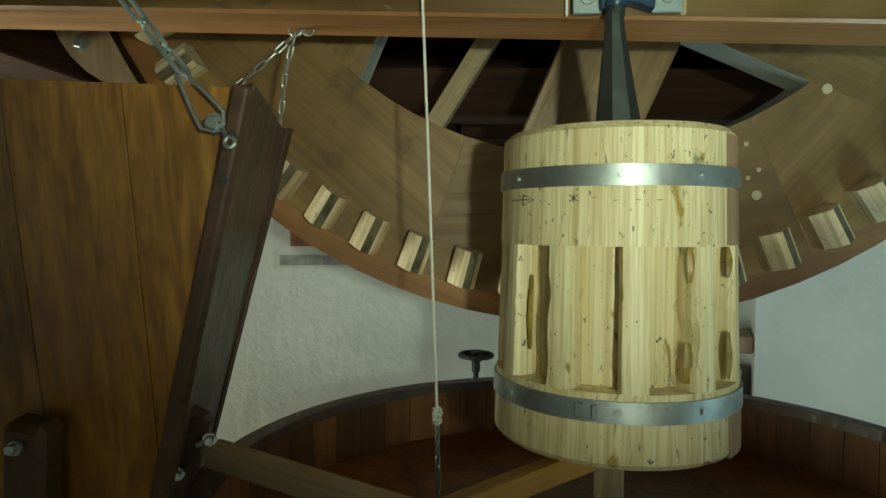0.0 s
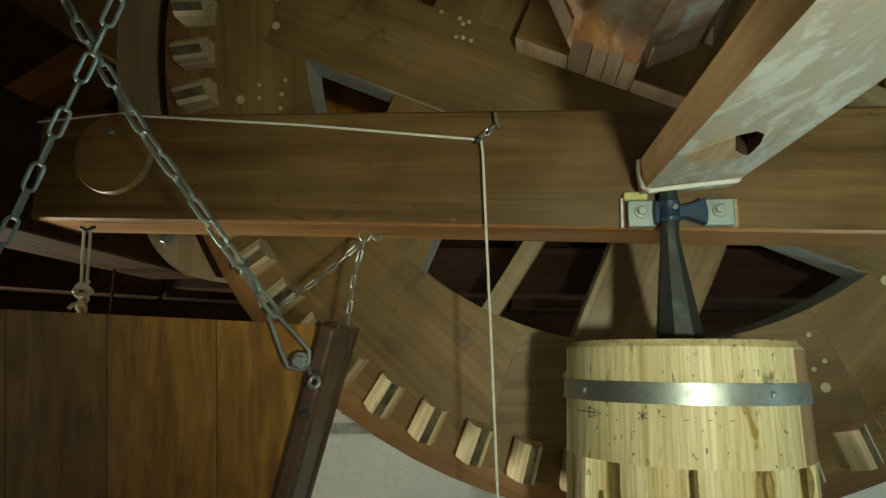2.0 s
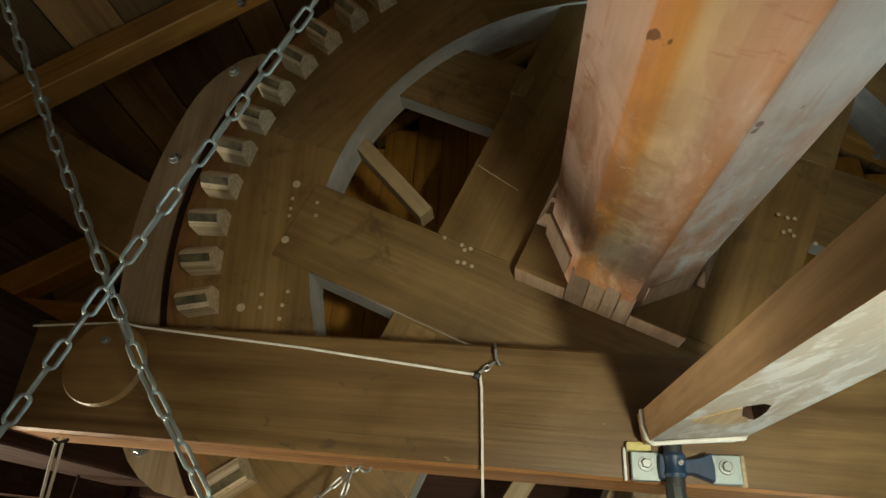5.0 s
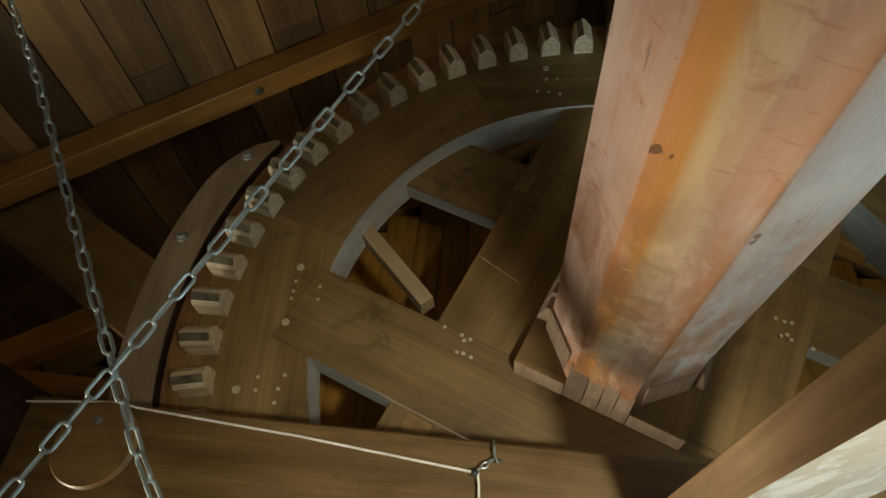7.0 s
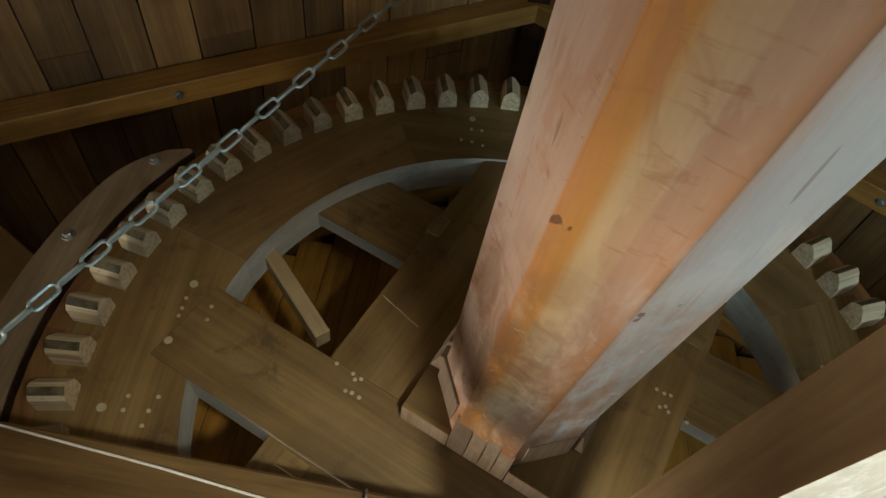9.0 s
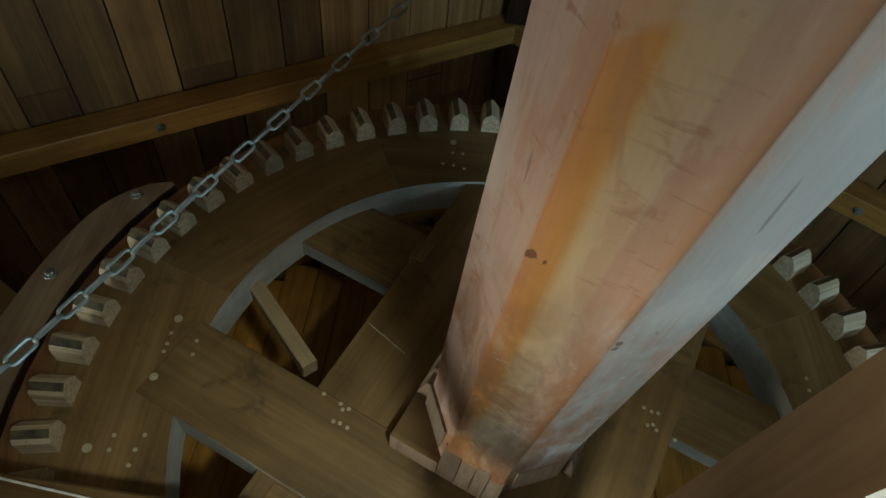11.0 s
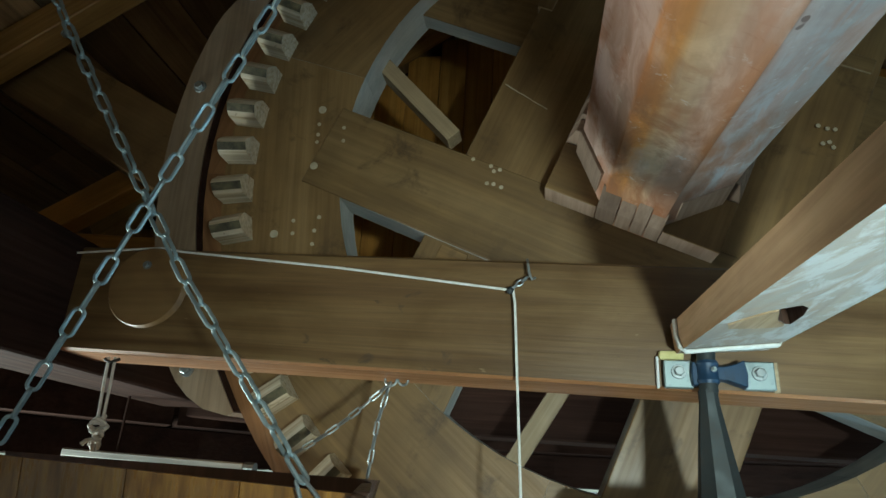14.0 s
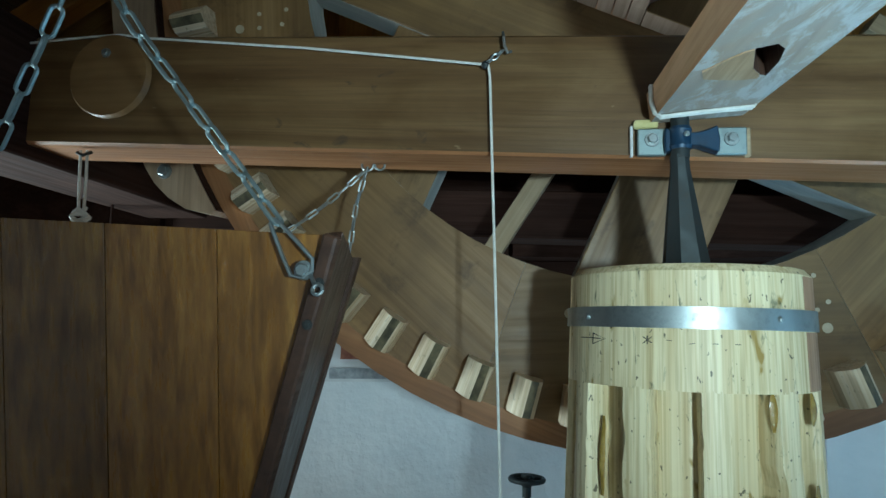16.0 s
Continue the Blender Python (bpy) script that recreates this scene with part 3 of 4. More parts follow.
def polar(r, deg):
    return (r * math.cos(radians(deg)), r * math.sin(radians(deg)))


for i in range(8):
    a0 = -109 + 45 * i + 0.02
    pts = [polar(1.268, a0 + 44.96 * k / 10) for k in range(11)] + [polar(R_IN, a0 + 44.96 * k / 10) for k in range(10, -1, -1)]
    mid = radians(a0 + 22.4)
    turn = Matrix.Rotation(-(mid + math.pi / 2), 4, "Y")
    bm = prism(pts, 0.0, 0.15)
    bmesh.ops.transform(bm, matrix=turn.inverted(), verts=bm.verts)
    # inner faces coloured pale blue-grey for the daylight from below
    lit_sides(part("felloe", bm, RIM, wheel, "", WM @ turn), LITGREY)
    # outer ring split off, its redder tone painting in a warm reflection
    pts = [polar(R_OUT, a0 + 20 + 44.96 * k / 10) for k in range(11)] + [polar(1.2685, a0 + 20 + 44.96 * k / 10) for k in range(10, -1, -1)]
    turn = Matrix.Rotation(-(mid + radians(20) + math.pi / 2), 4, "Y")
    bm = prism(pts, 0.002, 0.148)
    bmesh.ops.transform(bm, matrix=turn.inverted(), verts=bm.verts)
    part("outer_felloe", bm, WARMRIM, wheel, "", WM @ turn)

ARM_IN, ARM_W = 0.19, 0.265
TM = WM @ Matrix.Rotation(-TURNED, 4, "Y")
for c, along, thick, y0 in ((-0.3225, "u", 0.13, -0.004), (0.3775, "u", 0.066, 0.035), (-0.3675, "v", 0.118, 0.004), (0.3275, "v", 0.118, 0.004)):
    turn = Matrix.Rotation(0.0 if along == "u" else -math.pi / 2, 4, "Y")
    shift = Matrix.Translation((0, 0.066 + y0, c if along == "u" else -c))
    lit_sides(part("arm", block((1.83, thick, ARM_W), 0.003), RIM, wheel, "", TM @ turn @ shift), LITGREY)

# cogs: one shape, sixty times
prof = [(-0.036, 0.0), (-0.034, -0.066), (-0.025, -0.079), (-0.006, -0.093), (0.008, -0.087), (0.033, -0.054), (0.036, 0.0)]
bm = bmesh.new()
ra = [bm.verts.new((x, y, -0.045)) for x, y in prof]
rb = [bm.verts.new((x, y, 0.045)) for x, y in prof]
bm.faces.new(ra)
bm.faces.new(rb[::-1])
for i in range(len(prof)):
    j = (i + 1) % len(prof)
    bm.faces.new((ra[i], rb[i], rb[j], ra[j]))
bmesh.ops.recalc_face_normals(bm, faces=bm.faces)
cog_mesh = mesh_of("cog", bm, COG)
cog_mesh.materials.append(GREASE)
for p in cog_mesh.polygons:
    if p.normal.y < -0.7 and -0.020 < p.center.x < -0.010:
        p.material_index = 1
for i in range(60):
    a = radians(-2 + 6 * i)
    turn = Matrix.Rotation(-(a - math.pi / 2), 4, "Y")
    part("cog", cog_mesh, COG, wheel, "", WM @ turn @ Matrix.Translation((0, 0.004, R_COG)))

# ---- mast ----
mast = thing("mast", (0.29, 1.4, 2.4), "thick octagonal mast of chalky reddish timber", "mast")
rows = [(1.95, 0.2), (1.3, 0.207), (0.9, 0.230), (0.5, 0.252), (0.17, 0.272), (-0.5, 0.30), (-2.3, 0.31)]
bm = bmesh.new()
prev = None
for y, r in rows:
    cx, cz = 0.297 + 0.105 * (1.3 - y), 2.635 + 0.05 * (1.3 - y)
    ring = [bm.verts.new((cx + r * math.cos(radians(-91 + 45 * k)), y, cz + r * math.sin(radians(-91 + 45 * k)))) for k in range(8)]
    if prev:
        for k in range(8):
            bm.faces.new((prev[k], prev[(k + 1) % 8], ring[(k + 1) % 8], ring[k]))
    else:
        bm.faces.new(ring)
    prev = ring
bm.faces.new(prev[::-1])
bmesh.ops.recalc_face_normals(bm, faces=bm.faces)
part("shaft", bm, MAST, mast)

# wedges between the mast and the arms
S, AP = 0.232, 0.185


def taper(u0, u1, out, outer):
    """A wedge lying on the mast: full thickness inside the collar, thin at its free end."""
    bm = bmesh.new()
    side = [(0.12, -outer), (-0.086, -outer), (out, -AP - 0.024), (out, -AP + 0.006), (0.12, -AP + 0.006)]
    ends = [[bm.verts.new((u, y, w)) for y, w in side] for u in (u0, u1)]
    bm.faces.new(ends[0])
    bm.faces.new(ends[1][::-1])
    for k in range(5):
        j = (k + 1) % 5
        bm.faces.new((ends[0][k], ends[1][k], ends[1][j], ends[0][j]))
    bmesh.ops.recalc_face_normals(bm, faces=bm.faces)
    bmesh.ops.bevel(bm, geom=list(bm.edges), offset=0.0015, segments=1, affect="EDGES")
    return bm


for q in range(4):
    t4 = TM @ Matrix.Rotation(-math.pi / 2 * q, 4, "Y")
    corner = [(-S, -S), (-0.088, -S), (-0.088, -AP), (-AP, -0.088), (-S, -0.088)]
    # the collar's outer edges take paler wood as painted light from below
    lit_sides(part("corner_block", prism(corner, -0.085, 0.12, 0.002), RIM, wheel, "", t4), WEDGE)
    for u0, u1, out in ((-0.086, -0.034, -0.176), (-0.032, 0.008, -0.168), (0.010, 0.046, -0.182), (0.048, 0.086, -0.160)):
        part("wedge", taper(u0, u1, out, S), WEDGE, wheel, "", t4)
    part("wedge", taper(-0.066, 0.066, -0.200, AP + 0.028), WEDGE, wheel, "", t4 @ Matrix.Rotation(radians(45), 4, "Y"))

# ---- barrel pinion ----
AXIS = Vector((0.297, 1.215, 0.0))
barrel = thing("barrel_pinion", (0.30, 1.215, 1.21), "pale pine barrel pinion with steel hoops and worn slots", "pinion")
BM_ = Matrix.Translation(AXIS)
Z0, Z1, S0, S1 = 1.201, 1.752, 1.322, 1.553


def barrel_r(z):
    return 0.206 + (1.76 - z) * 0.030


part("core", lathe([(0.02, Z0 + 0.004), (0.172, Z0 + 0.004), (0.172, Z1 - 0.004), (0.02, Z1 - 0.004)], 39), PINE, barrel, "", BM_)
part("top_band", lathe([(0.150, S1), (barrel_r(S1), S1), (barrel_r(Z1) + 0.001, Z1 - 0.012), (barrel_r(Z1) - 0.010, Z1), (0.150, Z1)], 72), PINE, barrel, "", BM_, True)
part("bottom_band", lathe([(0.150, Z0), (barrel_r(Z0) - 0.008, Z0), (barrel_r(Z0), Z0 + 0.010), (barrel_r(S0), S0), (0.150, S0)], 72), PINE, barrel, "", BM_, True)
for i in range(11):
    ang = radians(-123.7 + 360 / 11 * i)
    bm = bmesh.new()
    rows = []
    nz = 26
    left_worn, right_worn = random.uniform(0.2, 1.0), random.uniform(0.2, 1.0)
    for k in range(nz + 1):
        z = S0 - 0.003 + (S1 - S0 + 0.006) * k / nz
        edge = math.sin(math.pi * k / nz) ** 0.4 if 0 < k < nz else 0.0
        gouge = max(0.0, noise.noise((i * 3.7, z * 21.0, 0.3))) * left_worn
        nibble = max(0.0, noise.noise((i * 5.1, z * 26.0, 7.7))) * right_worn
        wl = 0.112 - edge * (0.075 * gouge + random.uniform(0.0, 0.005))
        wr = 0.112 - edge * (0.055 * nibble + random.uniform(0.0, 0.005))
        R = barrel_r(z)
        row = [(0.16, -wl - 0.006), (R - 0.012, -wl - 0.004), (R - 0.001, -wl + 0.012), (R, -0.04), (R, 0.04), (R - 0.001, wr - 0.012), (R - 0.012, wr + 0.004), (0.16, wr + 0.006)]
        rows.append([bm.verts.new((r * math.cos(t), r * math.sin(t), z)) for r, t in row])
    for p, q in zip(rows, rows[1:]):
        for k in range(7):
            bm.faces.new((p[k], p[k + 1], q[k + 1], q[k]))
    bm.faces.new(rows[0])
    bm.faces.new(rows[-1][::-1])
    bmesh.ops.recalc_face_normals(bm, faces=bm.faces)
    part("bar", bm, PINE, barrel, "", BM_ @ Matrix.Rotation(ang, 4, "Z"))
for z0, z1 in ((1.276, 1.311), (1.649, 1.683)):
    h = part("hoop", lathe([(barrel_r(z0), z0), (barrel_r(z0) + 0.005, z0), (barrel_r(z1) + 0.005, z1), (barrel_r(z1), z1)], 72), ZINC, barrel, "galvanised steel hoop", BM_, True)
    for deg in (-62, -150, -98):
        rr = barrel_r(z0) + 0.004
        p = AXIS + Vector((rr * math.cos(radians(deg)), rr * math.sin(radians(deg)), (z0 + z1) / 2))
        bolt("rivet", p, (math.cos(radians(deg)), math.sin(radians(deg)), 0), 0.004, 0.004, h)

# one darker stave, resin runs and the hoop's clasp
STAIN = wood("pinkish_brown_stave", (0.27, 0.17, 0.10), (0.36, 0.24, 0.15), (0.44, 0.31, 0.20), axis="z", rough=0.5, ring=60.0, vary=0.05)
RESIN = plain("amber_resin", (0.20, 0.13, 0.02), (0.34, 0.24, 0.05), 60.0, 0.18, 0.5, 0.003)
for z0, z1 in ((1.203, 1.275), (1.555, 1.648), (1.684, 1.738)):
    part("stave", lathe([(barrel_r(z0) - 0.004, z0), (barrel_r(z0) + 0.0012, z0), (barrel_r(z1) + 0.0012, z1), (barrel_r(z1) - 0.004, z1)], 8, radians(-43), radians(22)), STAIN, barrel, "darker pinkish-brown stave", BM_)


def resin_run(deg, width, z0, z1, deep):
    """A hardened run of resin, thick in the middle."""
    bm = bmesh.new()
    rows = []
    for k in range(9):
        z = z0 + (z1 - z0) * k / 8
        fat = math.sin(math.pi * (k + 0.35) / 8.7)
        row = []
        for j in range(6):
            a = radians(deg + (j / 5 - 0.5) * width * (0.55 + 0.45 * fat) + 1.2 * noise.noise((z * 30, deg, 0)))
            r = barrel_r(z) - deep + 0.006 * fat * math.sin(math.pi * j / 5)
            row.append(bm.verts.new((r * math.cos(a), r * math.sin(a), z)))
        rows.append(row)
    for p, q in zip(rows, rows[1:]):
        for j in range(5):
            bm.faces.new((p[j], p[j + 1], q[j + 1], q[j]))
    bmesh.ops.recalc_face_normals(bm, faces=bm.faces)
    part("resin_run", bm, RESIN, barrel, "glossy amber resin", BM_, True)


for deg, width, z0, z1, deep in ((-64, 6, 1.495, 1.553, 0.010), (-66, 5, 1.335, 1.400, 0.012), (-37, 6, 1.50, 1.552, 0.006), (-38, 6, 1.33, 1.41, 0.006), (-146, 4, 1.37, 1.50, 0.022)):
    resin_run(deg, width, z0, z1, deep)
for deg, w in ((-113, 0.016), (-107, 0.010)):
    rr = barrel_r(1.29) + 0.006
    m = axes(AXIS + Vector((rr * math.cos(radians(deg)), rr * math.sin(radians(deg)), 1.2935)), (-math.sin(radians(deg)), math.cos(radians(deg)), 0), (0, 0, 1))
    part("clasp", block((w, 0.006, 0.024), 0.002), ZINC, barrel, "bent steel clasp", m)

# iron spindle and its bearing
spindle = thing("iron_spindle", (0.292, 1.19, 1.75), "black forged iron spindle rising out of the barrel", "shaft")
bm = bmesh.new()
prev = None
for z, w, y in ((1.74, 0.047, 1.205), (1.80, 0.038, 1.198), (1.88, 0.027, 1.185), (1.94, 0.018, 1.172), (1.965, 0.017, 1.168)):
    ring = [bm.verts.new((0.300 - 0.03 * (z - 1.74) / 0.22 * 0.6 + w * math.cos(math.pi / 4 * k + 0.39), y + w * math.sin(math.pi / 4 * k + 0.39), z)) for k in range(8)]
    if prev:
        for k in range(8):
            bm.faces.new((prev[k], prev[(k + 1) % 8], ring[(k + 1) % 8], ring[k]))
    prev = ring
bm.faces.new(prev)
bmesh.ops.recalc_face_normals(bm, faces=bm.faces)
part("tapered_shank", bm, IRON, spindle, "", Matrix(), True)
part("journal", lathe([(0.001, 1.96), (0.0165, 1.96), (0.0165, 2.045), (0.001, 2.045)], 20), IRON, spindle, "", Matrix.Translation((0.284, 1.168, 0)), True)

brk = thing("bearing_bracket", (0.306, 1.19, 1.99), "blue bearing bolted to the beam by two steel plates", "bearing")
for x0, x1 in ((0.210, 0.262), (0.350, 0.405)):
    part("plate", block((x1 - x0, 0.012, 0.052), 0.002), CHAIN, brk, "", Matrix.Translation(((x0 + x1) / 2, 1.186, 1.996)))
    bolt("bolt", ((x0 + x1) / 2, 1.181, 2.0), (0, -1, 0), 0.0078, 0.014, brk)
    part("washer", lathe([(0.004, 0.0), (0.0135, 0.0), (0.0135, 0.0018), (0.004, 0.0018)], 20), IRON, brk, "dark washer", Matrix.Translation(((x0 + x1) / 2, 1.1802, 2.0)) @ Matrix.Rotation(math.pi / 2, 4, "X"))
part("housing", lathe([(0.0170, -0.020), (0.0185, -0.020), (0.0205, -0.014), (0.0185, -0.008), (0.0185, 0.010), (0.0205, 0.016), (0.0185, 0.022), (0.0170, 0.022)], 24), BLUE, brk, "blue cast bearing sleeve", Matrix.Translation((0.284, 1.166, 1.996)), True)
bow = [(-0.046, -0.024), (-0.030, -0.019), (-0.008, -0.012), (0.012, -0.012), (0.034, -0.020), (0.048, -0.025), (0.050, 0.0), (0.046, 0.026), (0.030, 0.018), (0.010, 0.013), (-0.010, 0.013), (-0.032, 0.018), (-0.046, 0.022), (-0.048, 0.0)]
part("flange", prism(bow, -0.018, 0.008, 0.002), BLUE, brk, "blue cast bow-shaped flange", Matrix.Translation((0.304, 1.182, 1.996)))
bolt("grease_nipple", (0.290, 1.142, 1.999), (0, -1, 0.1), 0.003, 0.008, brk)
part("packing", block((0.012, 0.010, 0.056), 0.002), BRACE, brk, "pale wooden packing behind the plate", Matrix.Translation((0.408, 1.193, 1.996)))

# ---- pale timber running overhead ----
post = thing("overhead_timber", (0.32, 1.1, 2.05), "chalky pale timber slab butted against the beam", "timber")


def slab(s, w, h):
    """A place in the slab: s along it from the beam in metres, w across from -1 to 1, h from its underside up in metres."""
    k = s / 0.787
    left = Vector((0.234 + 0.032 * k, 1.187 - s, 2.034 - 0.036 * k))
    right = Vector((0.400 + 0.114 * k, 1.187 - s, 2.046 + 0.025 * k))
    up = Vector((-0.10, 0.02, 1.0)).normalized()
    return left.lerp(right, (w + 1) / 2) + up * h


SL, SH = 1.75, 0.058
hole = [(0.325, -0.28), (0.325, 0.02), (0.300, 0.22), (0.250, 0.38), (0.195, 0.44), (0.205, 0.30), (0.240, 0.04)]
bm = bmesh.new()
ends = ((0, -1), (SL, -1), (SL, 1), (0, 1))
top = [bm.verts.new(slab(s, w, SH)) for s, w in ends]
low = [bm.verts.new(slab(s, w, 0.0)) for s, w in ends]
bm.faces.new(top)
for i in range(4):
    bm.faces.new((top[i], low[i], low[(i + 1) % 4], top[(i + 1) % 4]))
rim_v = [bm.verts.new(slab(s, w, 0.0)) for s, w in hole]
deep = [bm.verts.new(slab(s, w, SH - 0.012)) for s, w in hole]
# the hole's walls and floor are coloured dark in place of its shade
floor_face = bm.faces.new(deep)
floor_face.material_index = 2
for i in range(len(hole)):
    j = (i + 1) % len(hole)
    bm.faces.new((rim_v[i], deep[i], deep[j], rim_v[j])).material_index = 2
loops = [bm.edges.get((ring[i], ring[(i + 1) % len(ring)])) for ring in (low, rim_v) for i in range(len(ring))]
bmesh.ops.triangle_fill(bm, use_beauty=True, edges=loops)
bmesh.ops.recalc_face_normals(bm, faces=bm.faces)
for f in bm.faces:
    if abs(f.normal.x) > 0.7 and f.calc_area() > 0.03:
        f.material_index = 1
ob = part("timber", bm, PALE, post)
ob.data.materials.append(SLABSIDE)
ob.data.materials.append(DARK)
plug = [(0.270, -0.82), (0.300, -0.62), (0.322, -0.42), (0.3245, -0.29), (0.2395, 0.035), (0.204, 0.295), (0.194, 0.30), (0.200, 0.0), (0.215, -0.35), (0.235, -0.70)]
bm = bmesh.new()
lo_ring = [bm.verts.new(slab(s, w, -0.0022)) for s, w in plug]
hi_ring = [bm.verts.new(slab(s, w, 0.004)) for s, w in plug]
bm.faces.new(lo_ring)
for k in range(len(plug)):
    j = (k + 1) % len(plug)
    bm.faces.new((lo_ring[k], hi_ring[k], hi_ring[j], lo_ring[j]))
bmesh.ops.recalc_face_normals(bm, faces=bm.faces)
part("plug", bm, PLUG, post, "pale wooden plug in the mortise")

wrap = thing("cord_wrap", slab(0.05, 0, 0), "white cord wound round the end of the pale timber", "cord")
for off in (0.050, 0.058):
    pts = [slab(off, -1.04, SH), slab(off - 0.008, -1.05, 0.03), slab(off, -1.03, 0.006), slab(off, -0.92, -0.004), slab(off + 0.003, 0.0, -0.004), slab(off, 0.92, -0.004),
           slab(off, 1.03, 0.006), slab(off - 0.012, 1.05, 0.03), slab(off, 1.04, SH)]
    part("strand", tube(pts, 0.0035, 6), CORD, wrap, "", Matrix(), True)

# ---- hopper ----
hopper = thing("grain_hopper", (-0.6, 1.0, 1.2), "golden brown boarded grain hopper hung on chains", "hopper")
HTOP, HX, HE, HY, HLOW = 1.758, -0.247, 0.292, 0.16, 0.80


def hop_edge(z):
    """The slanting corner of the hopper at height z."""
    return HX - (HTOP - z) * HE


def front_y(z):
    return 0.775 + (HTOP - z) * HY


cuts = [HX, -0.405, -0.572, -0.735, -0.895, -1.06, -1.22]
for i in range(6):
    x1, x0 = cuts[i] - (0.0008 if i else 0), cuts[i + 1] + 0.0008
    top1, top0 = HTOP + (HX - x1) * 0.046, HTOP + (HX - x0) * 0.046
    z1, z0 = HTOP - (HX - x1) / HE, HTOP - (HX - x0) / HE
    pts = [(x0, top0), (x1, top1)]
    if i:
        pts.append((x1, max(z1, HLOW)))
    if z0 > HLOW:
        pts.append((x0, z0))
    else:
        pts += [(hop_edge(HLOW), HLOW), (x0, HLOW)] if z1 > HLOW else [(x0, HLOW)]
    bm = prism(pts, 0.0, 0.022, 0.0005)
    for v in bm.verts:
        v.co.y += front_y(v.co.z)
    part("board", bm, HOPPER, hopper)
bm = bmesh.new()
side = [(HX + 0.022, 0.768, HTOP + 0.004), (HX - 0.112, 1.275, HTOP + 0.018), (hop_edge(HLOW) - 0.085, 1.29, HLOW), (hop_edge(HLOW) + 0.020, front_y(HLOW) - 0.008, HLOW)]
va = [bm.verts.new(p) for p in side]
vb = [bm.verts.new((p[0] - 0.026, p[1] + 0.012, p[2])) for p in side]
bm.faces.new(va)
bm.faces.new(vb[::-1])
for i in range(4):
    bm.faces.new((va[i], vb[i], vb[(i + 1) % 4], va[(i + 1) % 4]))
bmesh.ops.recalc_face_normals(bm, faces=bm.faces)
bmesh.ops.bevel(bm, geom=list(bm.edges), offset=0.002, segments=1, affect="EDGES")
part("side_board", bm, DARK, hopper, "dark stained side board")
# dark corner batten in front of the side board
a = Vector((HX + 0.012, 0.757, HTOP - 0.002))
b = Vector((hop_edge(HLOW) + 0.010, front_y(HLOW) - 0.018, HLOW))
timber("corner_batten", a, b, 0.020, 0.022, DARK, hopper, "dark corner batten", up=(0, -1, 0.1), bevel=0.003)
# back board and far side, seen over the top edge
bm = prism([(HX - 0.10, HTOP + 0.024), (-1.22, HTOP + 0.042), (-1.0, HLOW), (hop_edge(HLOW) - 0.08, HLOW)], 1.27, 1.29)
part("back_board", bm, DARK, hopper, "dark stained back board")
for p in ((HX - 0.002, 0.752, 1.693), (HX - 0.018, 0.760, 1.64)):
    bolt("screw", p, (0, -1, -0.1), 0.004, 0.004, hopper, IRON)

# adjusting strap with wing bolts at the hopper's foot
strap = thing("adjusting_strap", (-0.39, 0.93, 1.2), "dark wooden strap bolted to the hopper with wing bolts", "strap")
a, b = Vector((-0.368, 0.905, 1.308)), Vector((-0.462, 0.925, 1.09))
timber("strap_board", a, b, 0.048, 0.024, DARK, strap, "", up=(0, -1, 0), bevel=0.008)
for p in ((-0.397, 0.893, 1.212), (-0.352, 0.905, 1.262)):
    bo = bolt("wing_bolt", p, (0.3, -1, 0.0), 0.006, 0.014, strap)
    part("wing", tube([(-0.016, 0, 0.014), (-0.008, 0, 0.006), (0, 0, 0.004), (0.008, 0, 0.006), (0.016, 0, 0.014)], 0.0038, 6), ZINC, bo, "", axes(p, (1, 0, 0.4), (0.3, -1, 0)), True)
clamp = thing("clamp_block", (-0.56, 0.74, 1.15), "black clamp block with a wing bolt on the hopper front", "clamp")
timber("block", (-0.552, 0.80, 1.318), (-0.585, 0.83, 1.02), 0.062, 0.05, DARK, clamp, "", up=(0, -1, 0), bevel=0.01)
bolt("wing_bolt", (-0.556, 0.772, 1.288), (0.1, -1, 0.1), 0.006, 0.016, clamp)

# ---- millstone casing ----
casing = thing("millstone_casing", (0.3, 1.25, 0.4), "round reddish wooden casing round the millstones", "casing")
CR, CZ = 0.80, 1.075
CM = Matrix.Translation((0.3, 1.25, 0))
stave_mesh = mesh_of("stave", lathe([(CR - 0.03, 0.35), (CR, 0.35), (CR, CZ), (CR - 0.03, CZ)], 2, 0, 2 * math.pi * 0.975 / 56), STAVE)
for i in range(56):
    part("stave", stave_mesh, STAVE, casing, "", CM @ Matrix.Rotation(2 * math.pi * i / 56, 4, "Z"))
part("rim", lathe([(CR - 0.04, CZ), (CR + 0.012, CZ), (CR + 0.016, CZ + 0.012), (CR + 0.010, CZ + 0.024), (CR - 0.036, CZ + 0.024)], 72), DARK, casing, "dark turned rim", CM)
part("stone_cover", lathe([(0.05, 0.90), (CR - 0.035, 0.90), (CR - 0.035, 0.94), (0.05, 0.94)], 48), STAVE, casing, "", CM)
for i in range(8):
    bolt("stud", (0.3 + (CR - 0.01) * math.cos(0.4 + i * 0.78), 1.25 + (CR - 0.01) * math.sin(0.4 + i * 0.78), CZ + 0.022), (0, 0, 1), 0.003, 0.004, casing)

horse = thing("stone_bridge", (0.28, 1.1, 1.0), "pale wooden bars crossing above the millstone", "frame")
timber("bar", (-0.44, 1.10, 1.168), (0.06, 0.93, 1.115), 0.04, 0.045, BRACE, horse)
timber("bar", (-0.02, 0.97, 1.125), (0.24, 1.10, 1.185), 0.04, 0.04, RAFTER, horse)
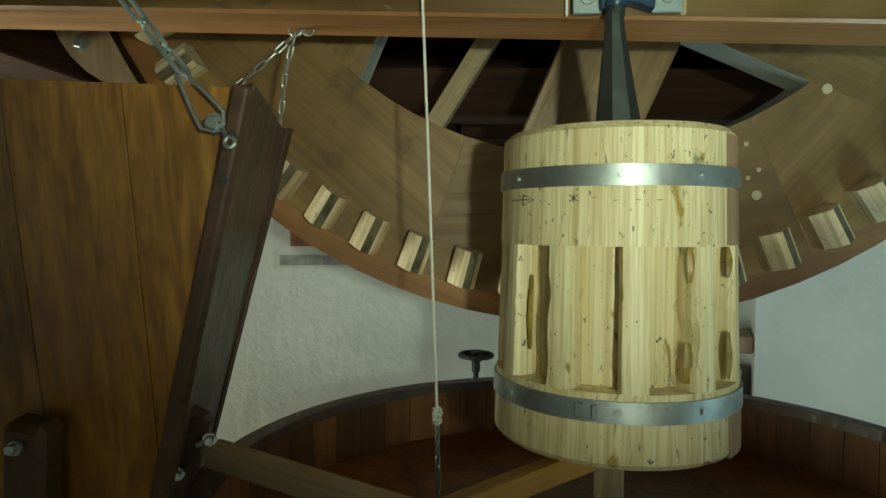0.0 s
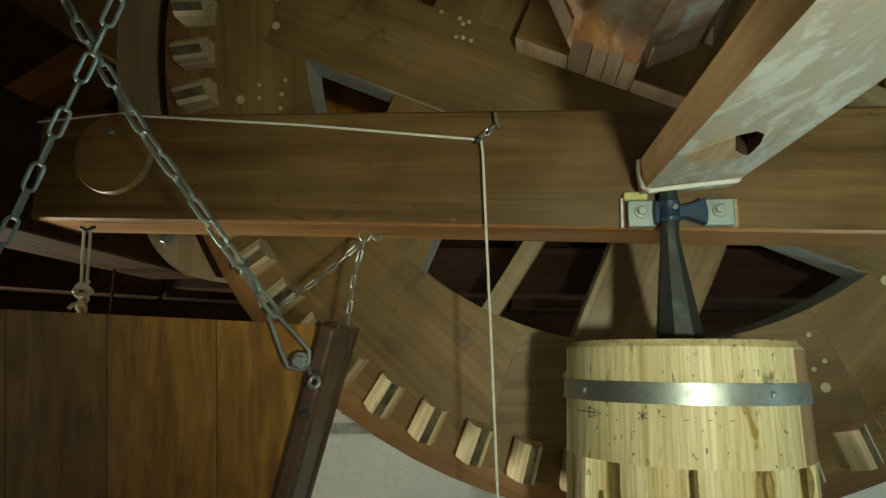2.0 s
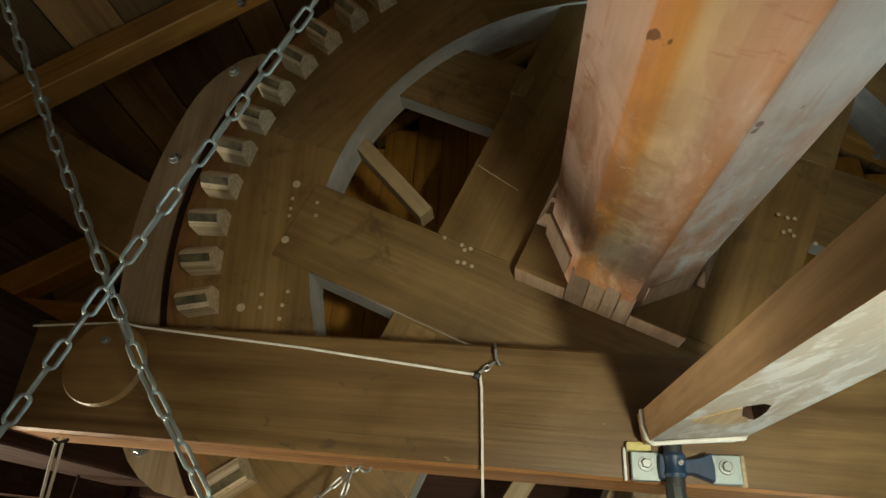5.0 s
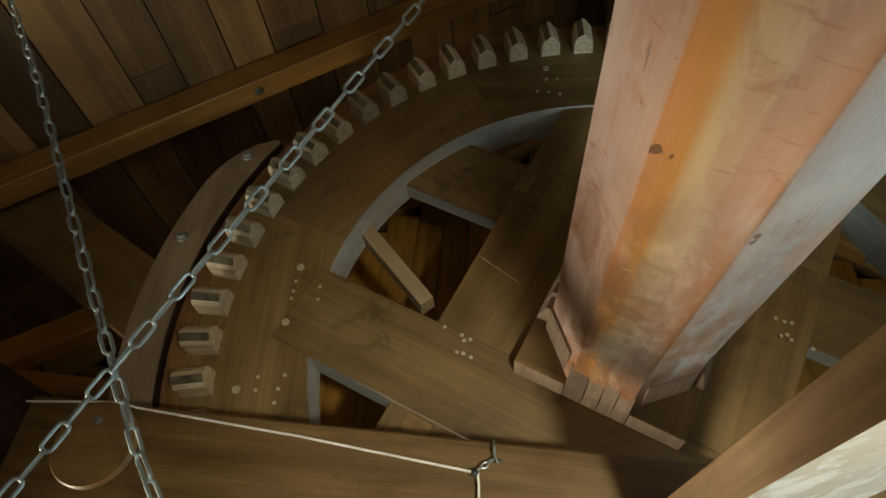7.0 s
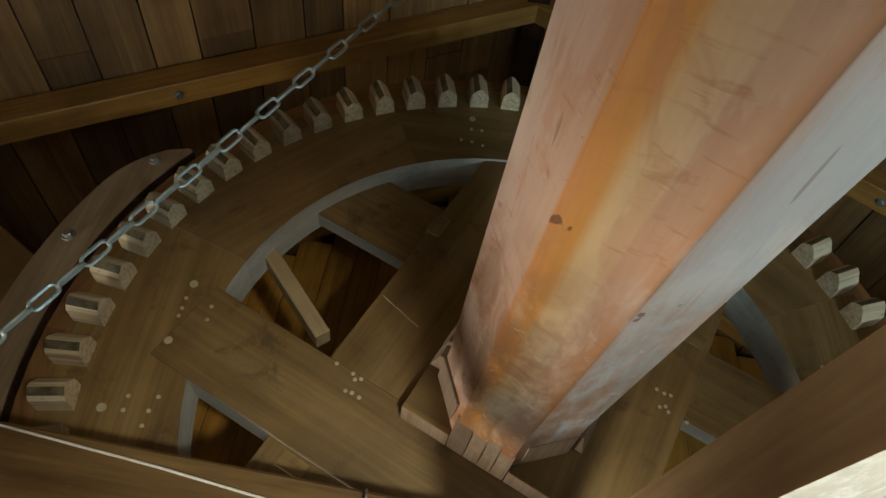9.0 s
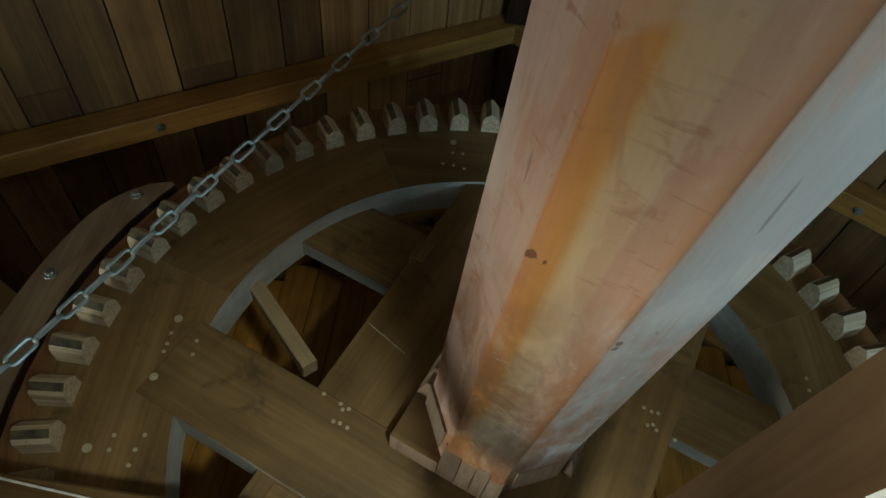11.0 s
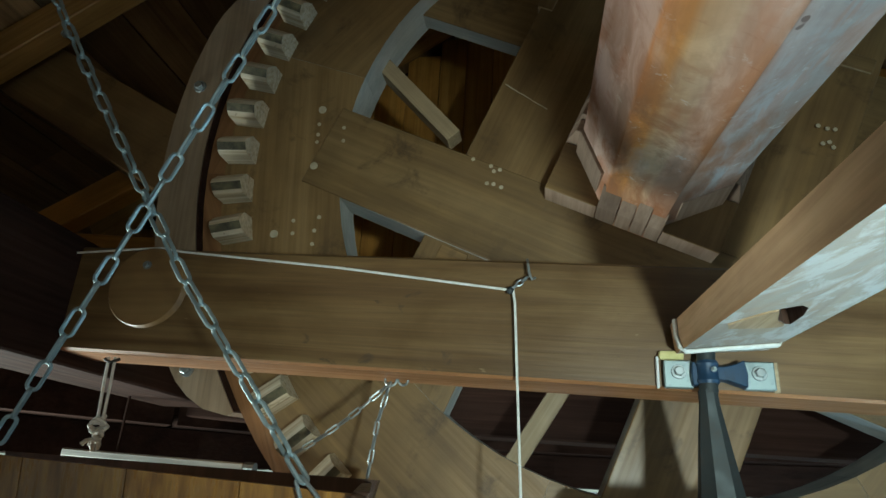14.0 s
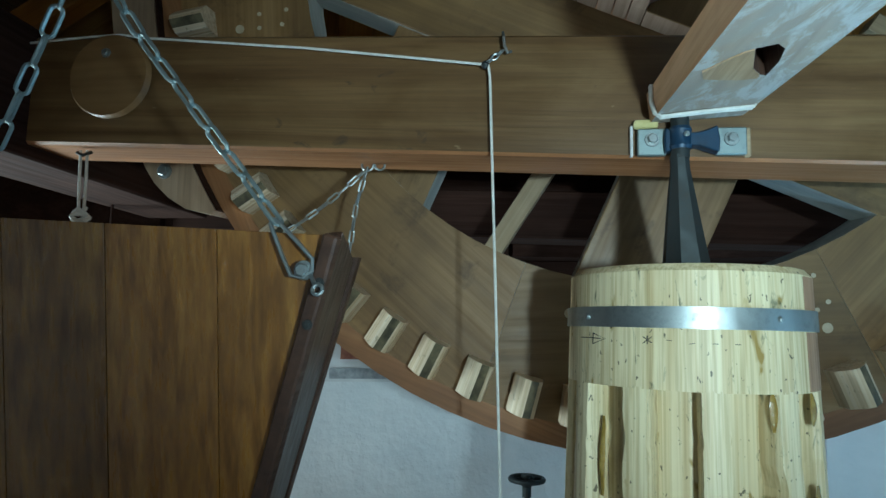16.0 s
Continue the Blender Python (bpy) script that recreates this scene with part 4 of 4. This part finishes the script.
timber("foot", (0.292, 1.21, 0.94), (0.292, 1.21, 1.197), 0.05, 0.045, BRACE, horse, up=(0, -1, 0))

# ---- wheel details: braces, cleats, dowels ----
for a, b in (((-0.41, -0.86), (-0.21, -0.545)), ((-0.85, 0.43), (-0.58, 0.13)), ((0.86, -0.41), (0.58, -0.22)), ((0.41, 0.86), (0.22, 0.56))):
    a, b = Vector((a[0], 0.115, a[1])), Vector((b[0], 0.115, b[1]))
    m = axes((a + b) / 2, b - a, (0, 1, 0))
    part("brace", block(((b - a).length, 0.05, 0.07), 0.002), BRACE, wheel, "", WM @ m)
for q in range(4):
    part("cleat", block((0.085, 0.045, 0.05), 0.003), RIM, wheel, "", TM @ Matrix.Rotation(-math.pi / 2 * q, 4, "Y") @ Matrix.Translation((-0.40, 0.03, -0.485)))
big = mesh_of("dowel", lathe([(0.0005, 0), (0.0125, 0), (0.012, 0.0025), (0.0005, 0.0025)], 14), PEG)
small = mesh_of("dowel", lathe([(0.0005, 0), (0.0060, 0), (0.0058, 0.002), (0.0005, 0.002)], 10), PEG)


def dowel(x, z, large, lift=0.0):
    part("dowel", big if large else small, PEG, wheel, "", WM @ Matrix.Translation((x, -lift, z)) @ Matrix.Rotation(math.pi / 2, 4, "X"))


GROUP = [(-1.082, -0.22, 1), (-0.985, -0.005, 1), (-1.028, -0.179, 0), (-1.026, -0.218, 0), (-0.951, -0.169, 0), (-0.961, -0.21, 0), (-0.963, -0.251, 0),
         (-0.984, 0.135, 0), (-0.984, 0.10, 0), (-0.985, 0.075, 0), (-0.979, 0.185, 1)]
INNER = [(-0.903, 0.119), (-0.901, 0.075), (-0.455, -0.018), (-0.430, -0.030), (-0.447, -0.034), (-0.466, -0.071), (-0.447, -0.074), (-0.425, -0.084), (-0.507, 0.005)]
for q in range(4):
    c, sn = math.cos(math.pi / 2 * q), math.sin(math.pi / 2 * q)
    for x, z, large in GROUP:
        dowel(c * x - sn * z, sn * x + c * z, large, 0.001)
    for x, z in INNER:
        dowel(c * x - sn * z, sn * x + c * z, 0, 0.0045)

for x, z, large in ((0.57, -0.745, 1), (0.417, -0.999, 1), (0.356, -0.894, 0), (0.388, -0.875, 0), (0.42, -0.937, 0), (0.395, -0.957, 0)):
    dowel(x, z, large, 0.001)

# squeezed-out glue along a scarf joint
def glue_line(a, b):
    pts = []
    for k in range(15):
        f = k / 14
        pts.append((a[0] + (b[0] - a[0]) * f + 0.004 * noise.noise((k * 0.9, 0, 0)), 0.0105, a[1] + (b[1] - a[1]) * f + 0.004 * noise.noise((0, k * 0.9, 3))))
    part("glue_line", tube(pts, [0.0012 + 0.0028 * abs(noise.noise((k * 1.3, 5, 0))) for k in range(15)], 5), PEG, wheel, "pale squeezed-out glue", WM)


glue_line((-0.420, 0.259), (-0.296, 0.169))

# ---- brake shoe round the wheel ----
shoe = thing("brake_shoe", (-1.15, 1.58, 2.4), "curved brown wooden brake shoe bolted beside the wheel", "brake shoe")


def shoe_out(deg):
    f = min(1.0, (deg - 149.5) / 11.0, (213.0 - deg) / 9.0)
    return 1.352 + 0.108 * math.sin(max(f, 0.0) * math.pi / 2) ** 0.7


degs = [149.5 + 63.5 * k / 30 for k in range(31)]
pts = [polar(shoe_out(d), d) for d in degs] + [polar(1.334, d) for d in degs[::-1]]
part("curved_board", prism(pts, -0.024, 0.075, 0.0), SHOE, shoe, "", WM)
# black strip added as the shade of the gap between shoe and rim
pts = [polar(1.3335, d) for d in degs] + [polar(1.3265, d) for d in degs[::-1]]
part("brake_band", prism(pts, -0.020, 0.07, 0.0), DARK2, shoe, "black strip standing in for the shaded gap beside the wheel", WM)
for r, d in ((1.395, 154.0), (1.412, 169.0), (1.412, 206.0)):
    x, z = polar(r, d)
    p = WM @ Vector((x, -0.024, z))
    bolt("bolt", p, -WN, 0.012, 0.016, shoe)

# ---- cap framing ----
rafters = []
for y in (1.62, 0.1, -1.3, 2.75):
    for sd in (-1, 1):
        r = thing("rafter", (RIDGE_X + sd * 1.6, y, RIDGE_Z - 1.3), "orange-brown varnished rafter under the roof boards", "rafter", "rafters of the cap")
        n = Vector((sd * SLOPE, 0, 1)).normalized()
        a = Vector((RIDGE_X + sd * 0.02, y, RIDGE_Z)) - n * 0.066
        b = Vector((RIDGE_X + sd * 2.75, y, RIDGE_Z - SLOPE * 2.75)) - n * 0.066
        timber("timber", a, b, 0.10, 0.125, RAFTER, r, up=n)
        for k in (0.37, 0.62):
            p = a.lerp(b, k + 0.17) - n * 0.063
            bolt("bolt", p, -n, 0.011, 0.012, r)
ridge = thing("ridge_beam", (RIDGE_X, 0, RIDGE_Z - 0.1), "dark brown ridge timber under the roof boards", "beam")
timber("timber", (RIDGE_X, -3.0, RIDGE_Z - 0.05), (RIDGE_X, 2.95, RIDGE_Z - 0.05), 0.11, 0.15, DARK2, ridge)
brace = thing("cap_brace", (-1.6, 1.7, 2.9), "broad grey-brown timber brace of the cap frame", "brace")
timber("timber", (-2.60, 1.80, 3.575), (-1.15, 1.80, 2.726), 0.18, 0.27, OAK, brace, up=(0.505, 0, 0.863))
for a, b, w in (((-2.1, 2.1, 2.70), (-1.55, 2.1, 3.02), 0.12), ((-2.2, 2.15, 2.66), (-1.2, 2.15, 2.60), 0.09), ((-2.2, 2.3, 2.50), (-1.2, 2.3, 2.44), 0.07)):
    st = thing("cap_strut", a, "orange-brown varnished strut of the cap frame", "strut", "struts of the cap")
    timber("timber", a, b, 0.09, w, AMBER, st)
for z, y, h in ((2.0, 2.15, 0.16), (2.2, 2.4, 0.18)):
    pl = thing("cap_plate", (-1.2, y, z), "dark stained horizontal plate under the cap", "beam", "plates of the cap")
    timber("timber", (-1.95, y, z + 0.06), (1.7, y, z - 0.02), 0.16, h, DARK2, pl)
rail = thing("thin_rail", (-1.3, 1.75, 1.81), "thin pale grey rail hung under the dark sill timber", "rail")
RAIL_A, RAIL_B = (-1.457, 1.75, 1.818), (-0.866, 1.75, 1.801)
timber("bar", RAIL_A, RAIL_B, 0.03, 0.024, LITGREY, rail, bevel=0.004)
part("end_cap", tube([RAIL_B, (Vector(RAIL_B) - Vector(RAIL_A)).normalized() * 0.03 + Vector(RAIL_B)], 0.016, 10), ZINC, rail, "bright steel end cap")
p = Vector(RAIL_A).lerp(Vector(RAIL_B), 0.30)
timber("hanger", p + Vector((0, 0, -0.006)), p + Vector((0, 0, 0.21)), 0.007, 0.007, DARK2, rail, "dark strap hanger", up=(0, 1, 0), bevel=0.001)
sill = thing("side_sill", (-1.21, 0.6, 2.1), "dark stained sill timber carrying the bridge beam", "beam")
timber("timber", (-1.21, 2.0, 2.14), (-1.21, -1.9, 2.14), 0.22, 0.30, DARK2, sill)
tail = thing("tail_beam", (0.4, -1.9, 2.4), "dark timber carrying the outer end of the mast", "beam")
timber("timber", (-2.2, -1.95, 2.30), (2.3, -1.95, 2.30), 0.2, 0.28, DARK2, tail)
tail2 = thing("tail_bearing", (0.32, 1.95, 2.3), "dark timber carrying the inner end of the mast", "beam")
timber("timber", (-1.9, 1.96, 2.33), (1.9, 1.96, 2.33), 0.16, 0.2, DARK2, tail2)

# ---- pulley, hook and cords on the beam ----
pulley = thing("wooden_pulley", (-0.9, 1.18, 2.16), "round brown wooden pulley disc screwed to the beam", "pulley")
part("disc", lathe([(0.001, 0.0), (0.090, 0.0), (0.093, 0.004), (0.088, 0.010), (0.093, 0.016), (0.090, 0.020), (0.001, 0.020)], 40), OAK, pulley, "", Matrix.Translation((-0.897, 1.196, 2.163)) @ Matrix.Rotation(math.pi / 2, 4, "X"))
bolt("screw", (-0.905, 1.176, 2.213), (0, -1, 0), 0.006, 0.008, pulley)

hook = thing("screw_hook", (-0.045, 1.19, 2.2), "small steel screw hook in the beam", "hook")
part("shank", tube([(-0.046, 1.199, 2.228), (-0.046, 1.180, 2.224), (-0.044, 1.172, 2.210), (-0.042, 1.172, 2.192), (-0.036, 1.176, 2.180), (-0.030, 1.184, 2.186)], 0.003, 8), ZINC, hook, "", Matrix(), True)
for k in range(3):
    p = Vector((-0.046, 1.176, 2.184)).lerp(Vector((-0.078, 1.178, 2.160)), (k + 0.4) / 3)
    pts = [(0.009 * math.cos(a), 0.005 * math.sin(a), 0) for a in [2 * math.pi * j / 12 for j in range(12)]]
    part("link", tube(pts, 0.0018, 6, True), ZINC, hook, "", axes(p, (-0.8, 0, -0.6), (0, 1, 0) if k % 2 else (0.6, 0, -0.8)), True)
part("ball", lathe([(0.0008, -0.0085), (0.005, -0.007), (0.0085, 0), (0.005, 0.007), (0.0008, 0.0085)], 12), IRON, hook, "", Matrix.Translation((-0.080, 1.178, 2.157)), True)

cord = thing("white_cord", (-0.07, 1.17, 1.3), "thin white cord run over the beam and hanging down", "cord")
part("hanging_run", tube([(-0.074, 1.178, 2.158), (-0.070, 1.178, 2.13), (-0.052, 1.178, 1.7), (-0.034, 1.178, 1.232)], 0.0028, 6), CORD, cord, "", Matrix(), True)
part("level_run", tube([(-0.080, 1.178, 2.158), (-0.45, 1.176, 2.206), (-0.83, 1.184, 2.248), (-0.88, 1.184, 2.257), (-0.93, 1.184, 2.256), (-1.19, 1.185, 2.243)], 0.0028, 6), CORD, cord, "", Matrix(), True)
pts = []
for k in range(40):
    a = k * 0.9
    pts.append((-0.034 + 0.007 * math.cos(a), 1.178 + 0.007 * math.sin(a * 1.3), 1.236 - 0.024 * (k / 40) + 0.004 * math.sin(a * 0.7)))
part("knot", tube(pts, 0.0032, 6), CORD, cord, "", Matrix(), True)
part("knot_tail", tube([(-0.032, 1.176, 1.232), (-0.026, 1.172, 1.238), (-0.024, 1.170, 1.231)], 0.003, 6), CORD, cord, "", Matrix(), True)

loop = thing("cord_loop", (-0.97, 1.25, 1.83), "white cord loop ending in a big knot under the beam", "cord")
for dx in (-0.008, 0.008):
    part("strand", tube([(-0.975 + dx, 1.225, 2.010), (-0.972 + dx, 1.225, 1.95), (-0.968 + dx * 0.8, 1.225, 1.872)], 0.0033, 6), CORD, loop, "", Matrix(), True)
pts = []
for k in range(64):
    a, f = k * 0.62, k / 63
    fat = math.sin(math.pi * min(1.0, f + 0.08)) ** 0.6
    pts.append((-0.968 + 0.016 * fat * math.cos(a), 1.225 + 0.013 * fat * math.sin(a * 1.21), 1.876 - 0.066 * f + 0.007 * math.sin(a * 1.7)))
part("knot", tube(pts, 0.005, 6), CORD, loop, "", Matrix(), True)
part("knot_tail", tube([(-0.97, 1.222, 1.832), (-0.985, 1.218, 1.828), (-0.992, 1.216, 1.82)], 0.005, 6), CORD, loop, "", Matrix(), True)
part("staple", tube([(-0.992, 1.225, 2.006), (-0.975, 1.222, 1.998), (-0.955, 1.225, 2.006)], 0.004, 6), IRON, loop, "", Matrix(), True)


# ---- chains ----
def link_mesh(length, width, wire):
    pts = []
    s, r = length / 2 - width / 2, width / 2 - wire
    for k in range(7):
        a = -math.pi / 2 + math.pi * k / 6
        pts.append((s + r * math.cos(a), r * math.sin(a), 0))
    for k in range(7):
        a = math.pi / 2 + math.pi * k / 6
        pts.append((-s + r * math.cos(a), r * math.sin(a), 0))
    return mesh_of("link", tube(pts, wire, 6, True), CHAIN, True)


def chain(name, label, points, length, width, wire, mat=None):
    """A chain along a line of points; each link is a part."""
    th = thing(name, points[0], label, "chain")
    me = link_mesh(length, width, wire)
    if mat:
        me.materials.clear()
        me.materials.append(mat)
    pts = [Vector(p) for p in points]
    step = length - 2 * wire - 0.0005
    k = 0
    run = [(pts[j + 1] - pts[j]).length for j in range(len(pts) - 1)]
    total = sum(run)
    s = step / 2
    while s < total:
        acc, j = s, 0
        while j < len(run) - 1 and acc > run[j]:
            acc -= run[j]
            j += 1
        d = (pts[j + 1] - pts[j]).normalized()
        p = pts[j] + d * acc
        twist = math.pi / 4 + (math.pi / 2 if k % 2 else 0) + random.uniform(-0.22, 0.22)
        m = axes(p, d, (0, -1, 0.2)) @ Matrix.Rotation(twist, 4, "X")
        part("link", me, CHAIN, th, "", m)
        s += step
        k += 1
    return th


def sag(a, b, drop, n=8):
    a, b = Vector(a), Vector(b)
    return [a.lerp(b, k / n) - Vector((0, 0, drop * 4 * (k / n) * (1 - k / n))) for k in range(n + 1)]


BIG = (0.050, 0.0215, 0.0032)
chain("hanging_chain", "dull grey steel chain holding up the hopper", [(-0.306, 0.752, 1.768), (-0.432, 0.755, 1.92), (-0.526, 0.75, 2.035), (-0.60, 0.74, 2.145), (-0.775, 0.72, 2.41), (-1.0, 0.70, 2.755), (-1.22, 0.68, 3.06), (-1.5, 0.66, 3.42)], *BIG)
chain("hanging_chain", "dull grey steel chain slung across under the roof", sag((-0.93, 0.80, 1.50), (0.38, 0.39, 3.82), 0.006, 12), *BIG)
chain("small_chain", "fine bright steel chain from the beam to the hopper", [(-0.345, 1.30, 1.985), (-0.365, 1.295, 1.90), (-0.372, 1.28, 1.79)], 0.034, 0.014, 0.0022, ZINC)
chain("small_chain", "fine bright steel chain slung from the beam behind the hopper", sag((-0.345, 1.305, 1.985), (-0.56, 1.29, 1.815), 0.012), 0.034, 0.014, 0.0022, ZINC)
eye = thing("screw_eye", (-0.35, 1.31, 1.98), "bright steel screw eye under the beam", "hook")
part("ring", tube([(0.013 * math.cos(a), 0.013 * math.sin(a), 0) for a in [2 * math.pi * j / 14 for j in range(14)]], 0.003, 6, True), ZINC, eye, "", axes((-0.345, 1.302, 1.990), (1, 0, 0), (0, 1, 0)), True)
part("shank", tube([(-0.345, 1.302, 2.0), (-0.345, 1.302, 2.012)], 0.003, 6), ZINC, eye)
part("second_ring", tube([(0.011 * math.cos(a), 0.011 * math.sin(a), 0) for a in [2 * math.pi * j / 14 for j in range(14)]], 0.0028, 6, True), ZINC, eye, "", axes((-0.318, 1.303, 1.990), (1, 0, 0), (0, 1, 0.3)), True)
chain("small_chain", "fine steel chain tied to the end of the white cord", [(-0.034, 1.178, 1.218), (-0.030, 1.178, 1.0)], 0.028, 0.013, 0.0022, ZINC)

# snap hook between the chain and the hopper's eye bolt
snap = thing("snap_hook", (-0.3, 0.76, 1.73), "bright steel snap hook clipped to the hopper", "hook")
tip, foot = Vector((-0.314, 0.752, 1.772)), Vector((-0.266, 0.748, 1.703))
d = (foot - tip)
m = axes(tip, d, (0, -1, 0))
ln = d.length
pts = [(0, 0.004, 0), (ln * 0.5, 0.013, 0), (ln * 0.85, 0.018, 0), (ln, 0.010, 0), (ln * 1.02, -0.004, 0), (ln * 0.88, -0.017, 0), (ln * 0.5, -0.013, 0), (0, -0.006, 0), (-0.006, 0, 0)]
part("bow", tube(pts, 0.0029, 8, True), ZINC, snap, "", m, True)
bolt("pivot", foot + Vector((-0.004, 0.004, 0.006)), (0, -1, 0), 0.0075, 0.012, snap)
eb = thing("eye_bolt", (-0.262, 0.75, 1.69), "bright steel eye bolt in the hopper's corner", "bolt")
part("ring", tube([(0.0066 * math.cos(a), 0.0066 * math.sin(a), 0) for a in [2 * math.pi * j / 12 for j in range(12)]], 0.0028, 6, True), ZINC, eb, "", axes((-0.246, 0.738, 1.684), (1, 0, 0.4), (0, -1, 0.2)), True)
part("shank", tube([(-0.259, 0.748, 1.702), (-0.252, 0.742, 1.692)], 0.0032, 6), ZINC, eb)

# ---- pad behind the bearing ----
pad = thing("foam_pad", (0.21, 1.19, 2.03), "yellow foam pad squeezed behind the bearing plate", "pad")
part("pad", block((0.046, 0.018, 0.017), 0.006, 2), FOAM, pad, "", Matrix.Translation((0.226, 1.189, 2.032)))
part("edge", block((0.005, 0.012, 0.060), 0.002, 2), PAPER, pad, "torn white edge of the pad", Matrix.Translation((0.200, 1.192, 2.000)))

# ---- marks on the barrel ----
marks = thing("pencil_marks", AXIS + Vector((0, -0.22, 1.62)), "dark pencilled arrow and marks on the barrel staves", "marking")


def on_barrel(deg, z, out=0.0007):
    r = barrel_r(z) + out
    return AXIS + Vector((r * math.cos(radians(deg)), r * math.sin(radians(deg)), z))


def stroke(points, w=0.0009):
    part("stroke", tube([on_barrel(a, z) for a, z in points], w, 4), INK, marks)


stroke([(-157, 1.630), (-147, 1.630), (-142, 1.629)], 0.0011)
stroke([(-147, 1.638), (-147, 1.620), (-139, 1.629), (-147, 1.638)], 0.0011)
stroke([(-120, 1.635), (-116, 1.625)])
stroke([(-116, 1.635), (-120, 1.624)])
stroke([(-118, 1.637), (-118, 1.623)])
for k in range(4):
    a = -110 + k * 9.1
    stroke([(a, 1.628 + random.uniform(-0.003, 0.003)), (a + 2.2, 1.629 + random.uniform(-0.004, 0.003))], 0.0006)

# ---- things by the far wall ----
hand = thing("handwheel", (0.0, 2.7, 0.6), "black iron handwheel on an upright rod", "handwheel")
HW = Matrix.Translation((-0.01, 2.70, 1.03))
part("rim", tube([(0.068 * math.cos(a), 0.068 * math.sin(a), 0) for a in [2 * math.pi * j / 24 for j in range(24)]], 0.010, 8, True), IRON, hand, "", HW, True)
for k in range(4):
    a = math.pi / 2 * k + 0.4
    part("spoke", tube([(0, 0, 0), (0.066 * math.cos(a), 0.066 * math.sin(a), 0)], 0.007, 6), IRON, hand, "", HW)
part("hub", lathe([(0.001, -0.07), (0.018, -0.07), (0.018, -0.03), (0.028, -0.02), (0.022, 0.02), (0.001, 0.02)], 14), IRON, hand, "", HW)
part("rod", tube([(-0.01, 2.70, 0.0), (-0.01, 2.70, 0.98)], 0.012, 8), IRON, hand)

poster = thing("wall_sheet", (-0.74, 2.7, 1.4), "printed paper sheet with a reddish photo pasted on the wall", "poster")
na = Vector((0.3 - (-0.75), 0.05 - 2.73, 0)).normalized()
PX = Vector((-na.y, na.x, 0)) * -1
PX = PX if PX.x > 0 else -PX
PMAT = Matrix((PX, -na, Vector((0, 0, 1)))).transposed().to_4x4()
PMAT.translation = Vector((-0.722, 2.712, 1.555)) + na * 0.010
part("paper", block((0.34, 0.003, 0.32), 0), PAPER, poster, "", PMAT)
part("photo", block((0.24, 0.002, 0.13), 0), PHOTO, poster, "reddish landscape photo", PMAT @ Matrix.Translation((0.02, -0.003, 0.0)))
part("caption_bar", block((0.30, 0.002, 0.045), 0), GREY, poster, "grey unreadable caption bars", PMAT @ Matrix.Translation((0.005, -0.003, -0.125)))

ledge = thing("niche_shelf", (1.08, 3.0, 1.0), "dark wooden shelf across the wall niche", "shelf")
part("board", block((0.36, 0.22, 0.075), 0.004), WEDGE, ledge, "", Matrix.Translation((1.04, 2.99, 1.07)) @ Matrix.Rotation(radians(-15), 4, "Z"))
pot = thing("red_tin", (1.1, 2.98, 0.8), "dark red tin standing in the wall niche", "tin")
part("body", lathe([(0.001, 0.722), (0.115, 0.722), (0.12, 0.73), (0.12, 0.90), (0.115, 0.91), (0.001, 0.91)], 28), RED, pot, "", Matrix.Translation((1.07, 3.0, 0)), True)
part("lid", lathe([(0.001, 0.91), (0.122, 0.91), (0.122, 0.94), (0.001, 0.945)], 28), PAPER, pot, "pale lid", Matrix.Translation((1.07, 3.0, 0)), True)
